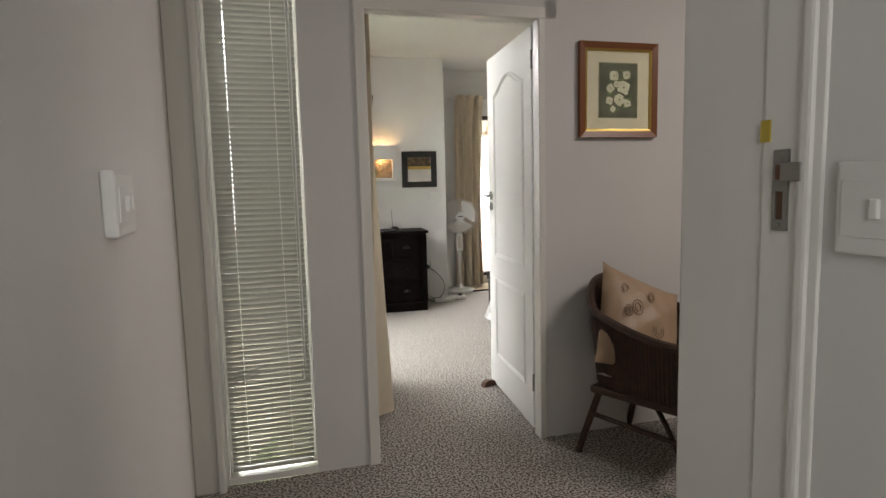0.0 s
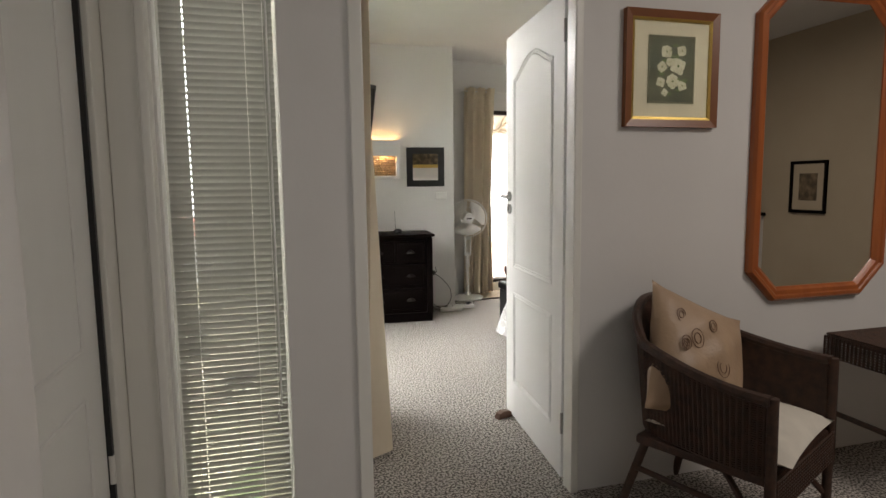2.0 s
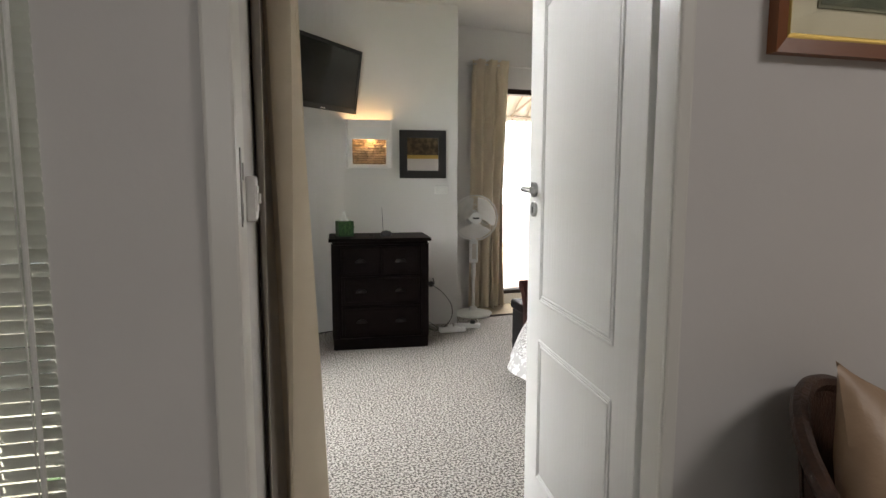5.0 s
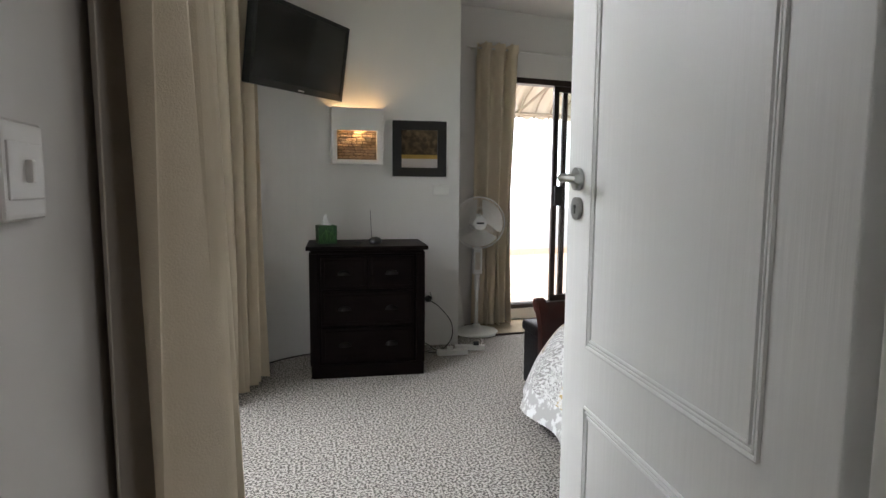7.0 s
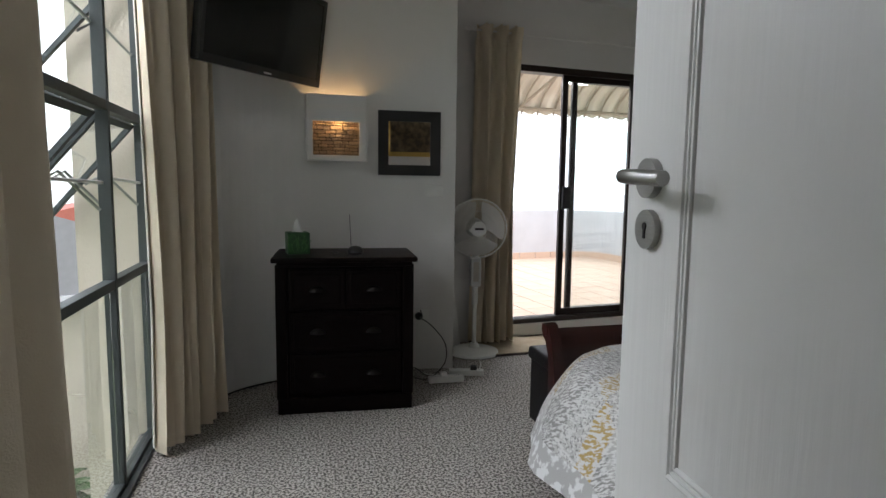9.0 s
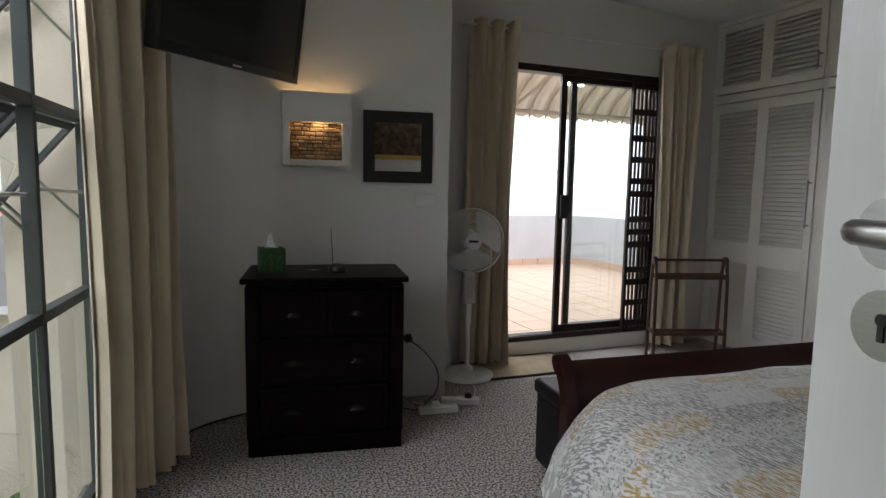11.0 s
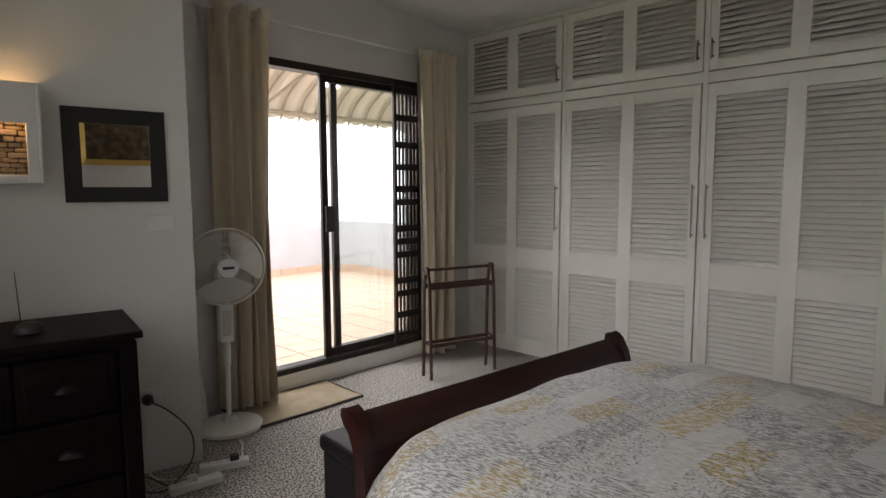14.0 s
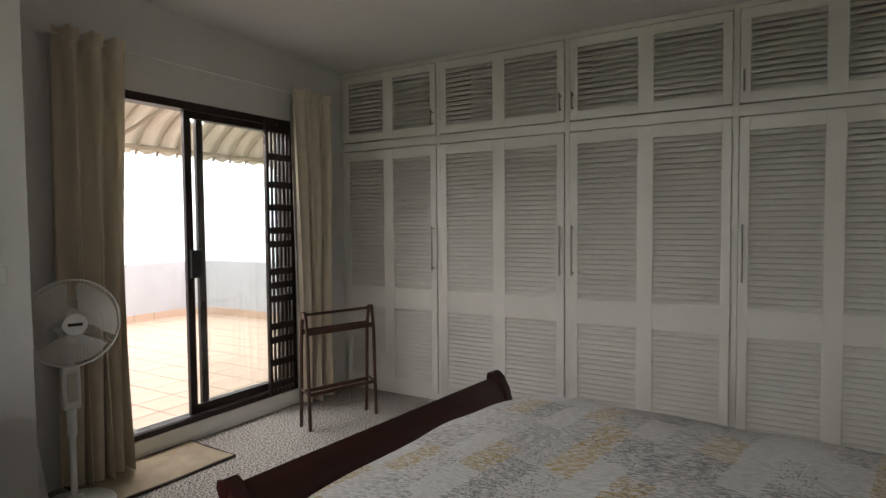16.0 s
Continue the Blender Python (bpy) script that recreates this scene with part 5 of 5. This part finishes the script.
def cords():
    s = thing("wall_socket", "white wall socket low on the wall beside the chest", "wall socket", pose(1.95, 6.813, 0.37, 0, 0, -10))
    part("plate", box(-0.06, -0.010, -0.036, 0.06, 0, 0.036, 0.004), M_PLASTIC, s)
    p = thing("plug", "black mains plug pushed into the wall socket", "plug", pose(1.935, 6.79, 0.365, 0, 0, -9.5))
    part("plug_body", lathe([(0.022, 0), (0.026, 0.012), (0.022, 0.035), (0.010, 0.045)], None, 16, Matrix.Rotation(radians(90), 4, "X")), M_CABLE, p, smooth=True)
    c = thing("extension_lead", "thin black cord looping from socket to carpet", "cord", None)
    part("cord", tube(smooth_line([(1.86, 6.52, 0.46), (1.90, 6.60, 0.40), (1.935, 6.745, 0.36), (2.00, 6.71, 0.31), (2.08, 6.68, 0.20), (2.07, 6.64, 0.09), (1.99, 6.62, 0.015), (1.91, 6.58, 0.008), (1.84, 6.60, 0.03), (1.86, 6.64, 0.07), (1.92, 6.60, 0.03), (1.96, 6.55, 0.02)], 7), 0.0035, None, 6), M_CABLE, c, smooth=True)
    c = thing("extension_lead", "thin white cord hanging down the wall to the carpet", "cord", None)
    part("cord", tube(smooth_line([(1.925, 6.79, 0.35), (1.92, 6.78, 0.2), (1.915, 6.76, 0.05), (1.94, 6.70, 0.008), (2.04, 6.62, 0.008), (2.10, 6.58, 0.02)], 7), 0.003, None, 6), M_WHITECABLE, c, smooth=True)
    for k, (x, y, rz, n) in enumerate(((2.03, 6.52, -8, 3), (2.20, 6.60, -22, 4))):
        a = thing("power_strip", "white multi-socket power strip lying on the carpet", "power strip", pose(x, y, 0, 0, 0, rz), "power strips")
        part("strip_body", box(-0.11, -0.027, 0, 0.11, 0.027, 0.036, 0.006), M_PLASTIC, a)
        for j in range(n):
            px = -0.075 + j * 0.15 / (n - 1)
            part("socket_well", rod((px, 0, 0.034), (px, 0, 0.0375), 0.017, n=16), M_PLASTIC, a, smooth=True)
            for dx in (-0.006, 0.006):
                part("pin_hole", rod((px + dx, 0.004, 0.037), (px + dx, 0.004, 0.0385), 0.0025, n=8), M_BLACK, a)
        pl = part("adapter", box(-0.035 + 0.06 * k, -0.018, 0.036, 0.005 + 0.06 * k, 0.018, 0.062, 0.005), M_PLASTIC if k == 0 else M_CABLE, a)
    c = thing("tie_back", "black cord tie-back hanging beside the corner curtain", "tie-back", None)
    part("cord", tube(smooth_line([(0.674, 6.385, 1.201), (0.679, 6.39, 1.007), (0.684, 6.395, 0.801)], 5), 0.006, None, 6), M_CABLE, c, smooth=True)
    c = thing("wall_cable", "thin black cable lying along the foot of the rounded wall", "cable", None)
    part("cord", tube(smooth_line([(0.62, 6.52, 0.006), (0.70, 6.62, 0.006), (0.81, 6.735, 0.006), (0.95, 6.81, 0.006), (1.12, 6.855, 0.006), (1.30, 6.86, 0.006)], 6), 0.005, None, 6), M_CABLE, c, smooth=True)
    c = thing("extension_lead", "white cord running from power strip to fan", "cord", None)
    part("cord", tube(smooth_line([(2.28, 6.58, 0.03), (2.33, 6.68, 0.008), (2.38, 6.78, 0.008), (2.42, 6.92, 0.010)], 6), 0.0035, None, 6), M_WHITECABLE, c, smooth=True)


cords()


def pedestal_fan():
    t = thing("pedestal_fan", "white pedestal fan standing by the wall corner", "fan", pose(2.445, 7.045, 0, 0, 0, -14))
    part("base", lathe([(0.175, 0), (0.185, 0.008), (0.175, 0.022), (0.10, 0.034), (0.045, 0.045), (0.030, 0.075)], None, 36), M_FANWHITE, t, smooth=True)
    part("pole", rod((0, 0, 0.05), (0, 0, 0.50), 0.015, n=16), M_FANWHITE, t, smooth=True)
    part("pole_sleeve", rod((0, 0, 0.36), (0, 0, 0.50), 0.022, n=16), M_FANWHITE, t, smooth=True)
    cb = part("control_box", box(-0.038, -0.035, 0.49, 0.038, 0.035, 0.70, 0.014, seg=3), M_FANWHITE, t, smooth=True)
    part("control_panel", box(-0.020, -0.0375, 0.53, 0.020, -0.034, 0.67, 0.004), M_LINING, cb)
    part("neck", rod((0, 0.01, 0.69), (0, 0.02, 0.86), 0.024, n=14), M_FANWHITE, t, smooth=True)
    hz, r = 0.912, 0.205
    X = Matrix.Rotation(radians(90), 4, "X")
    part("motor_housing", lathe([(0.03, -0.13), (0.062, -0.11), (0.068, -0.04), (0.05, 0.0)], None, 24, pose(0, 0.02, hz) @ X), M_FANWHITE, t, smooth=True)
    hub = part("hub", rod((0, -0.115, hz), (0, -0.06, hz), 0.036, n=24), M_FANWHITE, t, smooth=True)
    for k in range(3):
        def blade(s, v, a0=k * 2.094 + 0.5):
            rr = 0.03 + (r - 0.045) * s
            wd = 0.75 + 0.85 * math.sin(min(1, s * 1.2) * 1.45)
            ang = a0 + (v - 0.5) * wd * 1.15
            return (rr * math.cos(ang), -0.075 + 0.035 * (v - 0.5), hz + rr * math.sin(ang))
        part("blade", sheet(blade, 10, 8, 0.003), M_FANBLADE, t, smooth=True)
    for face, y0, bulge in (("front_grille", -0.075, -0.055), ("rear_grille", -0.070, 0.055)):
        bm = bmesh.new()
        for k in range(64):
            a = 2 * math.pi * k / 64
            pts = [(q * math.cos(a + 0.25 * (1 - q / r)), y0 + bulge * (1 - (q / r) ** 3), hz + q * math.sin(a + 0.25 * (1 - q / r))) for q in (0.045, 0.09, 0.14, 0.18, r)]
            tube(pts, 0.0009, bm, 4)
        for q in (0.05, 0.12, r):
            tube([(q * math.cos(a), y0 + bulge * (1 - (q / r) ** 3), hz + q * math.sin(a)) for a in [2 * math.pi * k / 48 for k in range(48)]], 0.0016 if q < r else 0.005, bm, 6, closed=True)
        part(face, bm, M_FANWHITE, t, smooth=True)
    b = part("badge_disc", rod((0, -0.134, hz), (0, -0.126, hz), 0.050, n=28), M_FANWHITE, t, smooth=True)
    part("badge_mark", box(-0.030, -0.1355, hz - 0.007, 0.030, -0.1335, hz + 0.007, 0.002), M_BLACK, b, "dark slanted maker's mark")
    w = thing("folded_board", "narrow white folded board leaning behind the fan", "board", pose(2.29, 7.20, 0, 0, 0, 0))
    part("panel", box(-0.06, -0.012, 0, 0.06, 0.012, 0.80, 0.008, m=pose(0.05, 0, 0.02, 8, -11, 0)), M_PLASTIC, w)


pedestal_fan()

# ---- terrace and outside ----


def terrace():
    setting("terrace_slab", box(1.9, 7.56, -0.35, 9.6, 14.4, -0.062), M_GROUT, None, "concrete terrace slab", "terrace")
    quarter = [k * math.pi / 20 for k in range(11)]
    arc = [(1.9, 12.35)] + [(6.55 + 0.55 * math.sin(a), 11.8 + 0.55 * math.cos(a)) for a in quarter] + [(7.10, 7.56)]
    outer = [(1.9, 12.55)] + [(6.55 + 0.75 * math.sin(a), 11.8 + 0.75 * math.cos(a)) for a in quarter] + [(7.30, 7.56)]
    setting("parapet", prism(arc + outer[::-1], -0.35, 0.80), M_PARAPET, None, "white plastered curved terrace parapet")
    setting("parapet_step", box(1.9, 12.34, 0.80, 5.2, 12.56, 0.90), M_PARAPET, None, "raised stretch of the white terrace parapet")
    p = thing("terrace_paving", "terracotta tiled terrace floor with pale joints", "paving", None, kind="structure")
    me = None
    s = 0.32
    count = 0
    for i in range(16):
        for j in range(15):
            x, y = 2.2 + i * s, 7.72 + j * s
            if x > 7.05 or y > 12.3:
                continue
            if count >= 290:
                continue
            if me is None:
                o = part("tile", box(-s / 2 + 0.005, -s / 2 + 0.005, -0.01, s / 2 - 0.005, s / 2 - 0.005, 0.0, 0.002, seg=1), M_TERRACE, p)
                me = o.data
            else:
                o = new("tile", me)
                o.parent = p
            count += 1
            o.matrix_basis = pose(x, y, -0.052 + random.uniform(-0.001, 0.001))
    k = thing("skirting", "terracotta skirting tiles along the terrace parapet", "skirting", None, kind="structure")
    line = [Vector((x, y, 0)) for x, y in arc]
    me = None
    for a, b in zip(line, line[1:]):
        d = b - a
        n = max(1, round(d.length / 0.31))
        for q in range(n):
            c = a + d * ((q + 0.5) / n)
            if me is None:
                o = part("skirting_tile", box(-0.150, -0.008, 0, 0.150, 0.008, 0.11, 0.002, seg=1), M_TERRACE, k)
                me = o.data
            else:
                o = new("skirting_tile", me)
                o.parent = k
            nrm = Vector((d.y, -d.x, 0)).normalized()
            inward = nrm if (Vector((4.5, 9, 0)) - c).dot(nrm) > 0 else -nrm
            c = c + inward * 0.01
            o.matrix_basis = pose(c.x, c.y, -0.055, 0, 0, math.degrees(math.atan2(d.y, d.x)))


terrace()


def awning():
    t = thing("awning", "cream ribbed curved awning over the terrace door", "awning", None)
    prof = smooth_line([(7.56, 0, 2.66), (8.1, 0, 2.63), (8.7, 0, 2.50), (9.15, 0, 2.27), (9.32, 0, 2.04)], 5)
    n = 150
    x0, x1 = 2.2, 5.75

    def f(s, v):
        p = prof[round(v * (len(prof) - 1))]
        x = x0 + (x1 - x0) * s
        ph = (x / 0.21) % 1
        up = 0.028 * max(0.0, min(1.0, 4 * abs(ph - 0.5) - 0.5))
        return (x, p.x + up * 0.6, p.z + up)

    part("ribbed_sheet", sheet(f, n, len(prof) - 1, 0.004), M_AWNING, t, smooth=False)
    # dark tubes drawn in place of the shade between corrugations
    for k in range(int((x1 - x0) / 0.21)):
        x = x0 + 0.1 + k * 0.21
        part("shade_rib", tube([(x, p.x - 0.004, p.z - 0.006) for p in prof], 0.013, None, 6), M_SHADE_AND_BAR, t, smooth=True)
    part("front_bar", rod((x0, 9.28, 2.10), (x1, 9.28, 2.10), 0.022), M_SHADE_AND_BAR, t, smooth=True)
    for x in (2.3, 3.95, 5.65):
        part("arm", tube([(x, 7.6, 2.30), (x, 8.4, 2.36), (x, 9.26, 2.12)], 0.016, None, 8), M_SHADE_AND_BAR, t, smooth=True)
    part("wall_bar", box(x0, 7.55, 2.60, x1, 7.60, 2.66), M_SHADE_AND_BAR, t)
    part("end_sheet", sheet(lambda s, v: (x1 + 0.25 * math.sin(s * 1.5), prof[round(v * (len(prof) - 1))].x, prof[round(v * (len(prof) - 1))].z - 0.5 * s * s * (1 - 0.5 * v)), 6, len(prof) - 1, 0.004), M_AWNING, t)


awning()


def outside():
    # Far backdrop over the lawn; the white haze is put into its colour.
    setting("water", box(-400, 60, -5.0, 400, 500, -4.9), material("pale_haze_sheet", (0.70, 0.73, 0.75), 0.35, scale=0.5), None, "pale far sheet coloured as sea lost in white haze", "water")
    setting("ground", box(-400, -300, -5.2, 400, 500, -5.0), M_GRASS, None, "green lawn sloping round the neighbouring houses", "ground")

    def house(m, w, d, h, roof, mat, label, wins):
        t = thing("house", label, "house", m)
        part("wall", box(-w / 2, -d / 2, -0.2, w / 2, d / 2, h), M_HOUSE, t)
        r = prism([(-w / 2 - 0.4, h), (w / 2 + 0.4, h), (w / 2 + 0.4, h + 0.12), (0, h + roof), (-w / 2 - 0.4, h + 0.12)], -d / 2 - 0.4, d / 2 + 0.4, None, Matrix.Rotation(radians(90), 4, "X"))
        part("roof", r, mat, t)
        part("gutter", box(-w / 2 - 0.45, -d / 2 - 0.46, h - 0.02, w / 2 + 0.45, -d / 2 - 0.40, h + 0.10), M_PARAPET, t)
        for x, z, a, b in wins:
            f = part("window", ring_frame(a, b, 0.07, 0.05), M_GREYMETAL, t, "", pose(x, -d / 2 + 0.01, z))
            part("pane", box(-a / 2 + 0.05, -0.02, -b / 2 + 0.05, a / 2 - 0.05, -0.01, b / 2 - 0.05), M_SCREEN, f)
        return t

    house(pose(-3.4, 17.5, -5.0, 0, 0, 24), 7.0, 6.0, 4.2, 1.5, M_GREYROOF, "cream rendered neighbouring house with a grey tiled roof", ((1.4, 2.9, 0.9, 1.1), (2.6, 1.2, 0.8, 1.1), (-1.2, 2.9, 0.9, 1.1)))
    house(pose(-4.5, 34, -5.0, 0, 0, 10), 13.0, 8.0, 3.6, 1.9, M_REDROOF, "far neighbouring house with a red tiled roof", ((-3, 2.2, 1.4, 1.0), (1, 2.2, 1.4, 1.0), (4, 2.2, 1.4, 1.0)))
    t = thing("garden_wall", "cream precast garden wall with posts", "garden wall", pose(-1.1, 12.0, -5.0, 0, 0, 62))
    for k in range(6):
        part("post", box(-4.0 + k * 1.6, -0.08, 0, -3.84 + k * 1.6, 0.08, 1.95, 0.01), M_HOUSE, t)
    for k in range(5):
        part("panel", box(-3.84 + k * 1.6, -0.03, 0, -2.4 + k * 1.6, 0.03, 1.75, 0.01), M_HOUSE, t)
    rng = random.Random(12)
    for q, (x, y, z, s) in enumerate(((-1.9, 13.0, -5.0, 1.0), (-1.2, 12.9, -5.0, 0.8), (-0.55, 7.6, -5.0, 0.7))):
        t = thing("banana_plant", "broad-leaved green garden plant by the wall", "plant", pose(x, y, z))
        part("stem", rod((0, 0, 0), (0, 0, 1.5 * s), 0.07, 0.05), M_FOLIAGE, t)
        for k in range(14):
            a, el, ln = rng.uniform(0, 6.28), rng.uniform(0.3, 1.2), rng.uniform(0.7, 1.2) * s
            bm = sheet(lambda u, v: ((u * ln * math.cos(el * (1 - 0.8 * u))), (v - 0.5) * 0.34 * s * math.sin(math.pi * min(1, u * 0.93 + 0.06)), u * ln * math.sin(el) - 0.55 * u * u * ln + 0.05 * abs(v - 0.5)), 8, 2, 0.006)
            part("leaf", bm, M_FOLIAGE, t, "", pose(0, 0, rng.uniform(0.8, 1.6) * s, 0, 0, math.degrees(a)))


outside()
